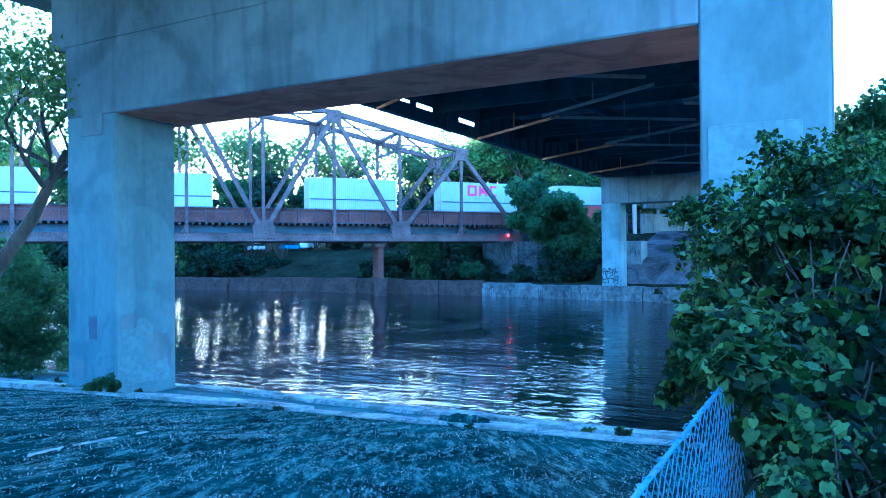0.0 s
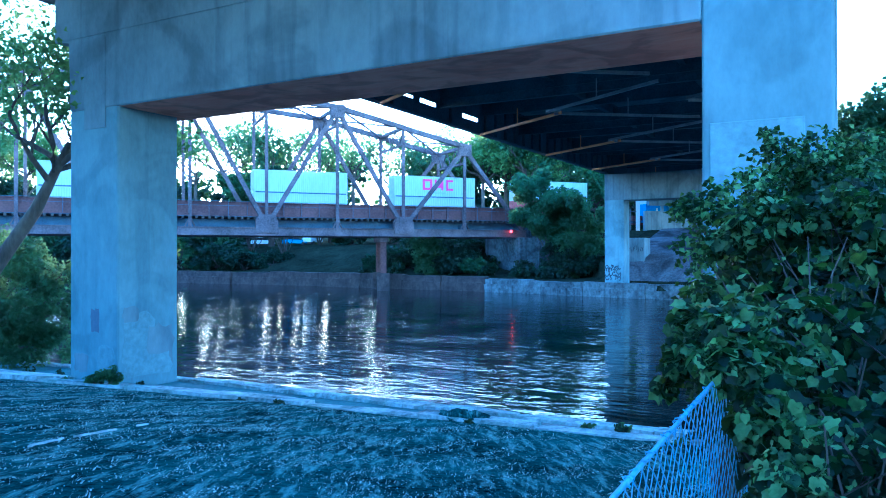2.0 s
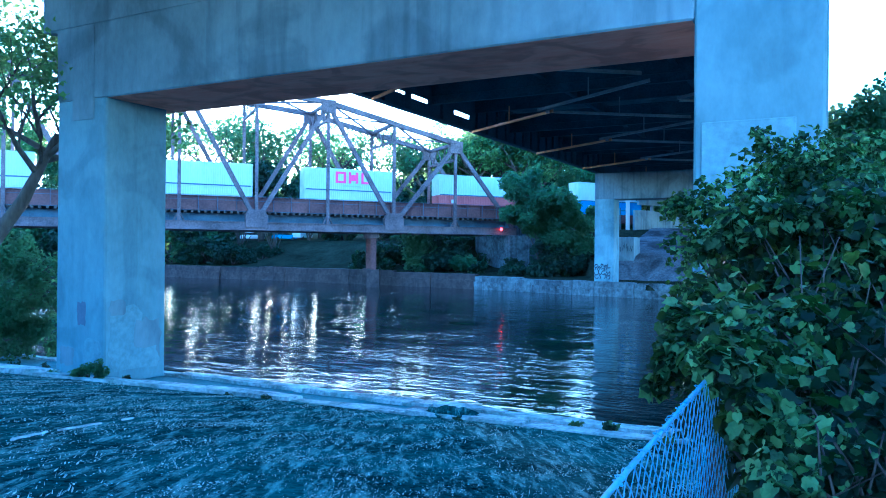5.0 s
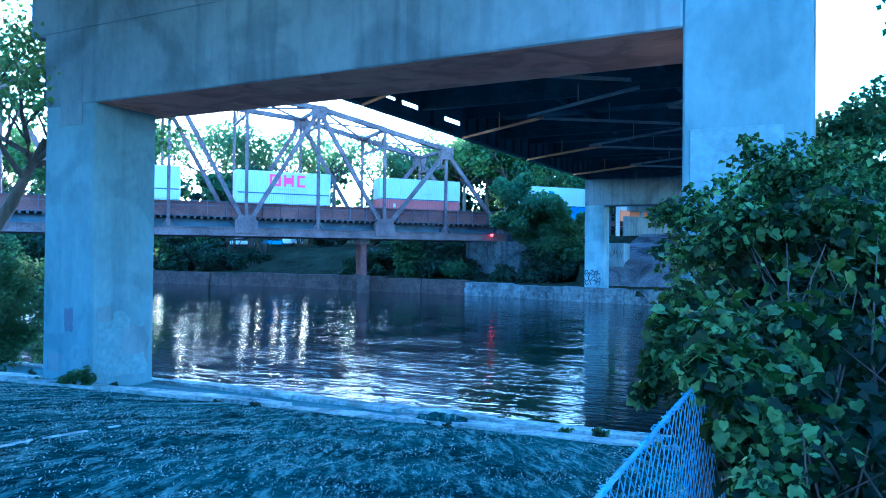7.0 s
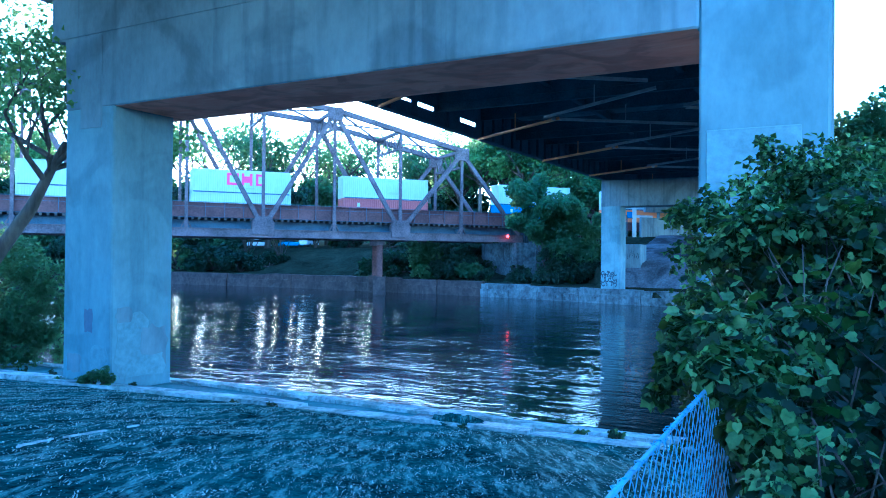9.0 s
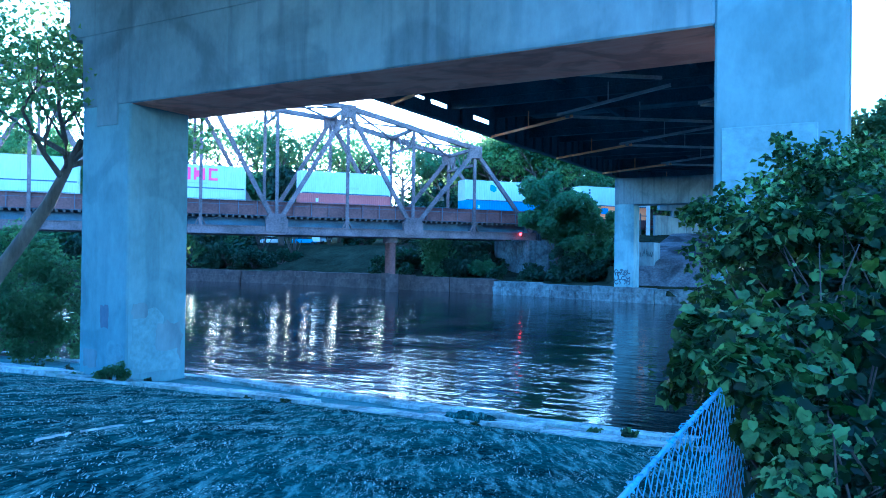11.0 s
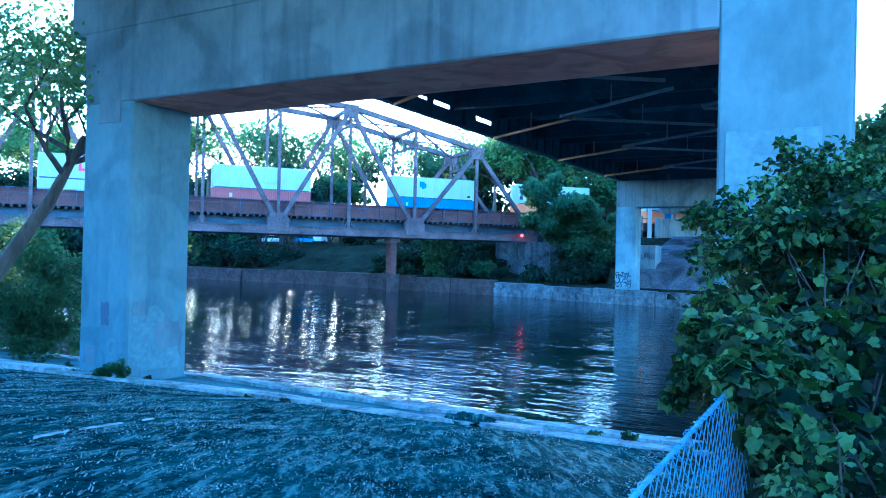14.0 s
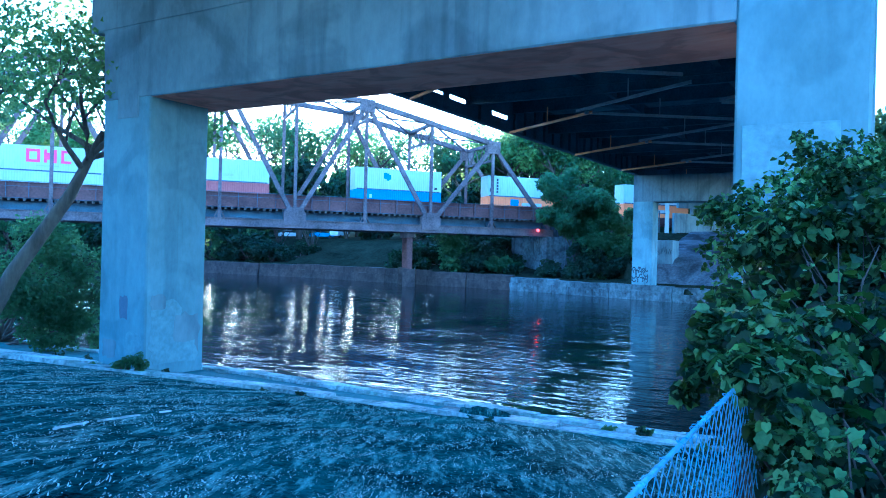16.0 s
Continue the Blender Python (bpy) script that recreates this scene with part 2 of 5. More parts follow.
def rl(s, back=0.0, z=0.0):
    """World place of s metres along the railway, so far behind the near truss."""
    return RQ + RV * s + RB * back + Vector((0, 0, z))


RIVER_POSE = Matrix(((EX.x, NX.x, 0, 0), (EX.y, NX.y, 0, 0), (0, 0, 1, 0), (0, 0, 0, 1)))
RAIL_POSE = Matrix(((RV.x, RB.x, 0, RQ.x), (RV.y, RB.y, 0, RQ.y), (0, 0, 1, 0), (0, 0, 0, 1)))


def link(name, bm, mat, parent=None, label="", smooth=False, bevel=0.0, seg=1):
    me = bpy.data.meshes.new(name)
    if bevel:
        bmesh.ops.bevel(bm, geom=list(bm.edges), offset=bevel, segments=seg, affect="EDGES", profile=0.5)
    bmesh.ops.recalc_face_normals(bm, faces=list(bm.faces))
    bm.to_mesh(me)
    bm.free()
    for f in me.polygons:
        f.use_smooth = smooth
    mats = mat if isinstance(mat, (list, tuple)) else [mat]
    for k in mats:
        me.materials.append(k)
    ob = new(name, me)
    ob.parent = parent
    if label:
        tagged(ob, label)
    return ob


def part(name, bm, mat, parent, label="", bevel=0.0, smooth=False):
    return link(name, bm, mat, parent, label, smooth, bevel)


def mesh_part(name, verts, faces, mat, parent=None, label="", smooth=False):
    me = bpy.data.meshes.new(name)
    me.from_pydata([tuple(v) for v in verts], [], faces)
    for k in (mat if isinstance(mat, (list, tuple)) else [mat]):
        me.materials.append(k)
    if smooth:
        me.polygons.foreach_set("use_smooth", [True] * len(me.polygons))
    ob = new(name, me)
    ob.parent = parent
    if label:
        tagged(ob, label)
    return ob


def box(bm, lo, hi):
    lo, hi = Vector(lo), Vector(hi)
    return bmesh.ops.create_cube(bm, size=1, matrix=Matrix.Translation((lo + hi) / 2) @ Matrix.Diagonal((*(hi - lo), 1)))["verts"]


def beam(bm, p, q, w, h, up=(0, 0, 1)):
    """A rectangular bar from p to q."""
    p, q = Vector(p), Vector(q)
    x = (q - p).normalized()
    y = Vector(up).cross(x)
    if y.length < 1e-4:
        y = Vector((0, 1, 0)).cross(x)
    y.normalize()
    z = x.cross(y)
    m = Matrix((x, y, z)).transposed().to_4x4()
    m.translation = (p + q) / 2
    bmesh.ops.create_cube(bm, size=1, matrix=m @ Matrix.Diagonal(((q - p).length, w, h, 1)))


def i_beam(bm, p, q, w, h, up=(0, 0, 1), t=0.06):
    """A rolled section: two flanges and a web."""
    p, q = Vector(p), Vector(q)
    x = (q - p).normalized()
    y = Vector(up).cross(x)
    if y.length < 1e-4:
        y = Vector((0, 1, 0)).cross(x)
    y.normalize()
    z = x.cross(y)
    beam(bm, p + z * (h / 2 - t / 2), q + z * (h / 2 - t / 2), w, t, up)
    beam(bm, p - z * (h / 2 - t / 2), q - z * (h / 2 - t / 2), w, t, up)
    beam(bm, p, q, t, h - 2 * t, up)


def tube(bm, points, radii, sides=7):
    """A tapering round limb through the points."""
    rings = []
    pts = [Vector(p) for p in points]
    for i, p in enumerate(pts):
        ax = (pts[min(i + 1, len(pts) - 1)] - pts[max(i - 1, 0)]).normalized()
        u = ax.orthogonal().normalized()
        v = ax.cross(u)
        rings.append([bm.verts.new(p + (u * math.cos(k * math.tau / sides) + v * math.sin(k * math.tau / sides)) * radii[i]) for k in range(sides)])
    for r0, r1 in zip(rings, rings[1:]):
        for k in range(sides):
            bm.faces.new((r0[k], r0[(k + 1) % sides], r1[(k + 1) % sides], r1[k]))
    bm.faces.new(rings[0][::-1])
    bm.faces.new(rings[-1])


def thing(name, label, category, group="", at=None):
    ob = new(name)
    ob.empty_display_size = 0.3
    if at is not None:
        ob.matrix_basis = at if isinstance(at, Matrix) else Matrix.Translation(at)
    return tagged(ob, label, category, group)


def leaf_cloud(rng, centres, radii, count, size, flat=0.35, droop=0.5):
    """Leaves scattered in the shells of many clumps: vertices and faces. Each leaf is a bent, pointed blade of two halves."""
    centres, radii = np.asarray(centres, float), np.asarray(radii, float)
    weight = radii ** 2
    pick = rng.choice(len(centres), count, p=weight / weight.sum())
    way = rng.normal(size=(count, 3))
    way /= np.linalg.norm(way, axis=1, keepdims=True)
    rad = radii[pick] * (0.45 + 0.65 * rng.random(count) ** 0.6)
    pos = centres[pick] + way * rad[:, None] * (1, 1, 0.85)
    nrm = way * 0.6 + rng.normal(size=(count, 3)) * 0.55 + (0, 0, 0.45)
    nrm /= np.linalg.norm(nrm, axis=1, keepdims=True)
    along = np.cross(nrm, rng.normal(size=(count, 3)))
    along[:, 2] -= droop * 0.6
    along -= nrm * (along * nrm).sum(1, keepdims=True)
    along /= np.linalg.norm(along, axis=1, keepdims=True)
    side = np.cross(nrm, along)
    s = size * (0.6 + 0.8 * rng.random(count))[:, None]
    w = s * 0.42
    tip = pos + along * s
    base = pos
    bend = nrm * s * 0.16
    left = pos + along * s * 0.42 + side * w + bend
    right = pos + along * s * 0.42 - side * w + bend
    verts = np.stack([base, right, tip, left], 1).reshape(-1, 3)
    i = np.arange(count)[:, None] * 4
    faces = np.concatenate([i + [0, 1, 2], i + [0, 2, 3]], 0)
    return verts, faces.tolist()


LOBED = ((0.0, 0.0), (0.28, -0.15), (0.50, 0.10), (0.46, 0.31), (0.50, 0.53), (0.27, 0.66), (0.0, 0.96), (-0.26, 0.67), (-0.49, 0.55), (-0.46, 0.32), (-0.51, 0.10), (-0.27, -0.14))


def lobed_leaves(rng, pos, out, size):
    """Three-lobed vine leaves at the given places, facing roughly outwards and up."""
    count = len(pos)
    nrm = out * 0.6 + rng.normal(size=(count, 3)) * 0.85 + (0, 0, 0.75)
    nrm /= np.linalg.norm(nrm, axis=1, keepdims=True)
    along = rng.normal(size=(count, 3)) * 0.5 + (0, 0, -0.9)
    along -= nrm * (along * nrm).sum(1, keepdims=True)
    along /= np.linalg.norm(along, axis=1, keepdims=True)
    side = np.cross(nrm, along)
    s = size * (0.35 + 1.15 * rng.random(count) ** 1.6)
    shape = np.array(LOBED)
    cup = (0.22 * np.abs(shape[:, 0]) - 0.10 * shape[:, 1] ** 2)
    verts = (pos[:, None] + s[:, None, None] * (side[:, None] * shape[None, :, 0, None] + along[:, None] * shape[None, :, 1, None] + nrm[:, None] * cup[None, :, None]))
    mid = pos + along * s[:, None] * 0.40 - nrm * s[:, None] * 0.03
    k = len(shape)
    verts = np.concatenate([verts, mid[:, None]], 1).reshape(-1, 3)
    faces = []
    for i in range(count):
        o = i * (k + 1)
        faces += [(o + j, o + (j + 1) % k, o + k) for j in range(k)]
    return verts, faces


# ---- ground, river ----
WATER_EDGE = 17.45


def far_edge(a):
    return float(np.interp(a, (-140, -100, -78, -56, -39, -30, -24, -18, 10), (88, 89, 90, 87.3, 85, 82.6, 80.4, 78.9, 78.2)))


def wall_top(a):
    return float(np.interp(a, (-90, -56, -41, -34, -20), (2.15, 2.1, 1.85, 1.6, 1.65)))


def terrain(a, b):
    """Height of the ground."""
    bc = 16.1 + 0.07 * max(-30, min(a, 4))
    wob = 0.05 * noise.noise(Vector((a * 0.5, b * 0.5, 0))) + 0.12 * noise.noise(Vector((a * 0.13, b * 0.13, 3)))
    if b < -18:                                      # unseen embankment added behind the bank to darken the pier's front
        return 4.6 + wob + min(9.0, (-18 - b) * 0.55) * min(1.0, max(0.0, 6 - a) / 8)
    if b < bc:
        z = 1.02 + (bc - b) * 0.146 + wob * min(1.0, (bc - b) / 2)
        return min(z, 4.6 + wob)
    if b < WATER_EDGE - 0.4:
        return 0.60
    fe = far_edge(a)
    if b < fe + 0.5:
        return -1.6
    z = wall_top(a) - 0.15 + (b - fe) * 0.045 + 2 * wob * min(1.0, (b - fe) / 8)
    p = ab(a, b) - RQ
    s, back = p.dot(RV), p.dot(RB)
    if s > 5 and b > fe + 2.5:                      # the railway's embankment beyond the bridge
        z = max(z, 8.3 - max(0.0, (-1.0 - back) * 0.37, (back - 12) * 0.6))
    if -26.6 < a < 14 and b > fe + 1.0:              # ledge and bare slope under the road deck
        z = float(np.interp(b, (86.6, 90, 109, 160), (1.5, 4.3, 8.3, 8.4)))
    elif s <= 5:
        z += 3.6 * min(1.0, max(0.0, b - fe - (12 if a > -48 else 5)) / 12)
    if b > fe + 70:
        z += min(14.0, (b - fe - 70) * 0.06)
    return z


def axis_steps(stops):
    out = []
    for lo, hi, step in stops:
        out += list(np.arange(lo, hi, step))
    return out + [stops[-1][1]]


A_STEPS = axis_steps([(-1500, -300, 120), (-300, -90, 14), (-90, -35, 2.5), (-35, 8, 0.45), (8, 60, 3), (60, 300, 24), (300, 1500, 120)])
B_STEPS = axis_steps([(-1500, -200, 130), (-200, -20, 15), (-20, -2, 1.5), (-2, 18, 0.35), (18, 76, 4), (76, 96, 0.5), (96, 150, 2.5), (150, 400, 25), (400, 1500, 110)])
gv = [ab(a, b, terrain(a, b)) for a in A_STEPS for b in B_STEPS]
nb = len(B_STEPS)
gf = [(i * nb + j, (i + 1) * nb + j, (i + 1) * nb + j + 1, i * nb + j + 1) for i in range(len(A_STEPS) - 1) for j in range(nb - 1)]
ground = mesh_part("ground", gv, gf, [SOIL, FAR_SOIL], smooth=True)
for poly in ground.data.polygons:                     # the far side is dark earth under thin grass
    poly.material_index = 1 if B_STEPS[poly.index % (nb - 1)] > 60 else 0
tagged(ground, "dark bare earth bank with sparse dry grass and litter", "ground", kind="structure")

pv, pf = [], []                                       # poured apron on the slope under the road deck
for i in range(55):
    for j in range(36):
        a, b = -24.5 + i * 0.6, 86.7 + j * 0.65
        pv.append(ab(a, b, float(np.interp(b, (86.6, 90, 109, 160), (1.5, 4.3, 8.3, 8.4))) + 0.14 + 0.05 * noise.noise(Vector((a, b, 1)))))
for i in range(54):
    for j in range(35):
        k = i * 36 + j
        pf.append((k, k + 36, k + 37, k + 1))
tagged(mesh_part("slope_paving", pv, pf, SLOPE, smooth=True), "grey stained concrete slope under the road deck", "paving", kind="structure")

wv = [(-900, -60, 0.1), (900, -60, 0.1), (900, 110, 0.1), (-900, 110, 0.1)]
water = mesh_part("water", wv, [(0, 1, 2, 3)], WATER)
water.matrix_basis = RIVER_POSE
tagged(water, "dark green rippled river water reflecting the bridges", "river", kind="structure")

# kerb and ledge along the near bank, in cast lengths
kerb = thing("kerb", "pale weathered concrete kerb along the river bank", "kerb")
tagged(kerb, kind="structure")
rng = random.Random(4)
a = -46.0
while a < 9:
    length = rng.uniform(2.2, 3.4)
    bm = bmesh.new()
    bc0, bc1 = [16.1 + 0.07 * max(-30, min(q, 4)) for q in (a, a + length)]
    dz = rng.uniform(-0.07, 0.03)
    w0, w1 = [0.12 + 0.95 * max(0.0, min(1.0, (-13 - q) / 9)) for q in (a, a + length)]      # broad and sloping upstream
    lo = [(a + 0.015, bc0 - w0), (a + length - 0.015, bc1 - w1), (a + length - 0.015, bc1 + 0.40), (a + 0.015, bc0 + 0.40)]
    vs = [bm.verts.new(ab(x, y, 0.4)) for x, y in lo]
    vs += [bm.verts.new(ab(x, y, 1.10 + dz + rise)) for (x, y), rise in zip(lo, (w0 * 0.21, w1 * 0.21, 0, 0))]
    for f in ((0, 3, 2, 1), (4, 5, 6, 7), (0, 1, 5, 4), (1, 2, 6, 5), (2, 3, 7, 6), (3, 0, 4, 7)):
        bm.faces.new([vs[i] for i in f])
    bmesh.ops.subdivide_edges(bm, edges=list(bm.edges), cuts=2, use_grid_fill=True)
    for v in bm.verts:
        v.co += noise.noise_vector(v.co * 1.9) * 0.05
    part("kerb_stone", bm, CURB, kerb)
    a += length
ledge = thing("ledge", "grey broken concrete ledge at the water's edge", "ledge")
tagged(ledge, kind="structure")
a = -60.0
while a < 12:
    length = rng.uniform(3.5, 5.5)
    bm = bmesh.new()
    edge = WATER_EDGE + rng.uniform(-0.06, 0.06)
    vs = box(bm, (a + 0.01, 15.0, -1.4), (a + length - 0.01, edge, 0.84 + rng.uniform(-0.03, 0.03)))
    bmesh.ops.subdivide_edges(bm, edges=list(bm.edges), cuts=3, use_grid_fill=True)
    for v in bm.verts:
        v.co = ab(v.co.x, v.co.y, v.co.z) + noise.noise_vector(v.co * 1.7) * 0.035
    part("ledge_slab", bm, LEDGE if a < -13 else PALE_LEDGE, ledge)
    a += length
a = -58.0
while a < 10:                                        # raised pale lip along the water
    length = rng.uniform(1.8, 3.6)
    bm = bmesh.new()
    wide = rng.uniform(0.30, 0.42)
    box(bm, (a + 0.01, WATER_EDGE - wide, 0.2), (a + length - 0.01, WATER_EDGE + 0.05, 0.93 + rng.uniform(-0.03, 0.02)))
    bmesh.ops.subdivide_edges(bm, edges=list(bm.edges), cuts=3, use_grid_fill=True)
    for v in bm.verts:
        v.co = ab(v.co.x, v.co.y, v.co.z) + noise.noise_vector(v.co * 1.9) * 0.045
    part("edge_stone", bm, CURB, ledge, "pale worn edge stone")
    a += length

# far bank wall: capped concrete to the right, reddish earth-stained blocks to the left
bank_wall = thing("bank_wall", "weathered pale concrete river wall with red-stained stretch", "river wall")
tagged(bank_wall, kind="structure")
a = -118.0
while a < 40:
    length = rng.uniform(5, 8)
    red = a < -46
    top = wall_top(a) + rng.uniform(-0.12, 0.1)
    bm = bmesh.new()
    e0, e1 = far_edge(a), far_edge(a + length)
    ins = rng.uniform(-0.1, 0.15)
    for z0, z1, o in ((-1.2, top * 0.62, 0.0), (top * 0.62, top, 0.22)):
        lo = [(a + 0.03, e0 + o + ins), (a + length - 0.03, e1 + o + ins), (a + length - 0.03, e1 + 1.6), (a + 0.03, e0 + 1.6)]
        vs = [bm.verts.new(ab(x, y, z)) for z in (z0, z1) for x, y in lo]
        for f in ((0, 3, 2, 1), (4, 5, 6, 7), (0, 1, 5, 4), (1, 2, 6, 5), (2, 3, 7, 6), (3, 0, 4, 7)):
            bm.faces.new([vs[i] for i in f])
    bmesh.ops.subdivide_edges(bm, edges=list(bm.edges), cuts=4, use_grid_fill=True)
    for v in bm.verts:
        v.co += noise.noise_vector(v.co * 0.9) * 0.13
    part("wall_block", bm, BANK_RED if red else BANK_STONE, bank_wall)
    a += length

# ---- road bridge ----
ZS, ZG = 9.35, 14.05          # underside of the cap, underside of the girders
COL = 2.25
BENT_B = 14.92
A_L, A_R = -19.26, -2.56      # inner faces of the columns
CAP_D = 2.77


def column(name, a0, a1, b0, b1, z0, z1, parent, label):
    bm = bmesh.new()
    box(bm, (a0, b0, z0), (a1, b1, z1))
    ob = part(name, bm, CONCRETE_COLUMN, parent, label, bevel=0.05)
    return ob


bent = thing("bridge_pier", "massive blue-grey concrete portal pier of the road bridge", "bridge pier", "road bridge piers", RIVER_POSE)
column("column", A_L - COL, A_L, BENT_B, BENT_B + COL, -1.5, ZS + 0.05, bent, "square concrete column with scuffed, tagged foot")
column("column", A_R, A_R + 2.25, BENT_B, BENT_B + COL, -1.5, ZG, bent, "square concrete column with pale patched panel")
bm = bmesh.new()                                   # cap with haunched cantilever ends
prof = [(A_L - COL - 0.46, 13.2), (A_L - COL - 0.75, 11.62), (A_L - COL, 11.56), (A_L - COL, ZS), (A_R - 0.004, ZS), (A_R - 0.004, ZG), (A_L - COL - 3.4, ZG), (A_L - COL - 3.4, ZG - 0.3)]
fr = [bm.verts.new((x, BENT_B - 0.015, z)) for x, z in prof]
bk = [bm.verts.new((x, BENT_B + CAP_D, z)) for x, z in prof]
bm.faces.new(fr)
bm.faces.new(bk[::-1])
for i in range(len(prof)):
    j = (i + 1) % len(prof)
    f = bm.faces.new((fr[i], bk[i], bk[j], fr[j]))
    # the underside takes the colour with the warm bounce light painted in
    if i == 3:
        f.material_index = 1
link("cap_beam", bm, [CONCRETE, WARM_LIT_SOFFIT], bent, "deep concrete cap beam, warm bounce light painted on its underside", bevel=0.04)
bm = bmesh.new()                                   # the upper lift of the cap stands a little proud of the lower one
box(bm, (A_L - COL - 0.70, BENT_B - 0.05, 11.60), (A_R - 3.2, BENT_B - 0.012, ZG - 0.01))
part("upper_lift", bm, CONCRETE, bent, "upper pour of the cap with a shadowed joint below", bevel=0.02)
bm = bmesh.new()
box(bm, (A_R + 0.15, BENT_B - 0.035, 0.5), (A_R + 1.78, BENT_B + 0.02, 7.37))
part("patch_panel", bm, PATCH, bent, "pale repaired concrete panel", bevel=0.012)
bm = bmesh.new()
box(bm, (A_L - COL + 0.72, BENT_B - 0.03, 8.75), (A_L - 0.55, BENT_B + 0.02, 11.58))
part("repair_panel", bm, CONCRETE, bent, "darker repaired concrete patch at the corner", bevel=0.012)

# painted-over scrawls on the column feet: thin ragged patches of paint


def ragged(bm, cx, cz, w, h, depth, seed, front):
    r2 = random.Random(seed)
    pts = []
    for k in range(22):
        an = k * math.tau / 22
        c, s_ = math.cos(an), math.sin(an)
        e = max(abs(c), abs(s_)) ** -0.8 * r2.uniform(0.82, 1.05)
        pts.append((cx + w / 2 * c * e, cz + h / 2 * s_ * e))
    if front:
        vs = [bm.verts.new((x, BENT_B - depth, z)) for x, z in pts]
    else:
        vs = [bm.verts.new((A_L + depth, BENT_B + x, z)) for x, z in pts]
    f = bm.faces.new(vs)
    ret = bmesh.ops.extrude_face_region(bm, geom=[f])
    for v in [g for g in ret["geom"] if isinstance(g, bmesh.types.BMVert)]:
        v.co += Vector((0, depth + 0.01, 0)) if front else Vector((-depth - 0.01, 0, 0))


for k, (cx, cz, w, h, mat, front) in enumerate(((A_L - 1.05, 2.9, 0.42, 0.75, PINK_GRAFFITI, True), (A_L - 0.55, 1.75, 0.8, 0.9, PATCH, True), (0.75, 2.3, 1.3, 1.9, PATCH, False), (1.55, 2.0, 1.1, 1.5, CONCRETE, False),
                                                (1.1, 1.5, 1.9, 0.7, PATCH, False), (0.45, 3.1, 0.6, 0.5, CONCRETE, False), (A_L - 1.7, 1.6, 0.7, 0.6, CONCRETE, True))):
    bm = bmesh.new()
    ragged(bm, cx, cz, w, h, 0.004 + 0.0015 * k, k + 5, front)
    part("paint_patch", bm, mat, bent, "faded patch of paint over old scrawl")

FAR_B = 84.35
far_pier = thing("bridge_pier", "pale concrete portal pier beyond the river with scrawled foot", "bridge pier", "road bridge piers", RIVER_POSE)
FA = -25.4
column("column", FA, FA + COL, FAR_B, FAR_B + COL, -1.0, 11.0, far_pier, "pale concrete column with black scrawl near its foot")
column("column", FA + COL + 16.7, FA + 2 * COL + 16.7, FAR_B, FAR_B + COL, -1.0, 11.0, far_pier, "pale concrete column")
bm = bmesh.new()
box(bm, (FA, FAR_B - 0.01, 10.95), (FA + 2 * COL + 16.7, FAR_B + CAP_D, ZG - 0.1))
part("cap_beam", bm, CONCRETE, far_pier, "concrete cap beam under dark girders", bevel=0.04)
r2 = random.Random(3)
for k in range(20):                                  # looping strokes of paint
    u, w = FA + 0.35 + 0.32 * (k % 5) + r2.uniform(-0.1, 0.1), 2.15 + 0.38 * (k // 5) + r2.uniform(-0.1, 0.1)
    a_in, sweep, rad = r2.uniform(0, 6.3), r2.uniform(2.0, 4.6), r2.uniform(0.13, 0.26)
    bm = bmesh.new()
    rim = []
    for j in range(9):
        th = a_in + sweep * j / 8
        rim.append([bm.verts.new((u + rr_ * math.cos(th), FAR_B - 0.008 - 0.001 * k, w + 1.25 * rr_ * math.sin(th))) for rr_ in (rad - 0.05, rad + 0.05)])
    for r0, r1 in zip(rim, rim[1:]):
        bm.faces.new((r0[0], r0[1], r1[1], r1[0]))
    part("scrawl_stroke", bm, GRAFFITI, far_pier)

superstructure = thing("bridge_deck", "dark steel plate-girder road deck spanning the river", "bridge deck", "", RIVER_POSE)
G_A = (-25.3, -17.1, -8.9, -3.0)
G_B0, G_B1 = -28.0, 185.0
WEB_HOLES = ((40.6, 41.9, 15.12, 0.10), (42.7, 44.9, 15.10, 0.15), (48.8, 51.4, 15.06, 0.16))
STIFF = None
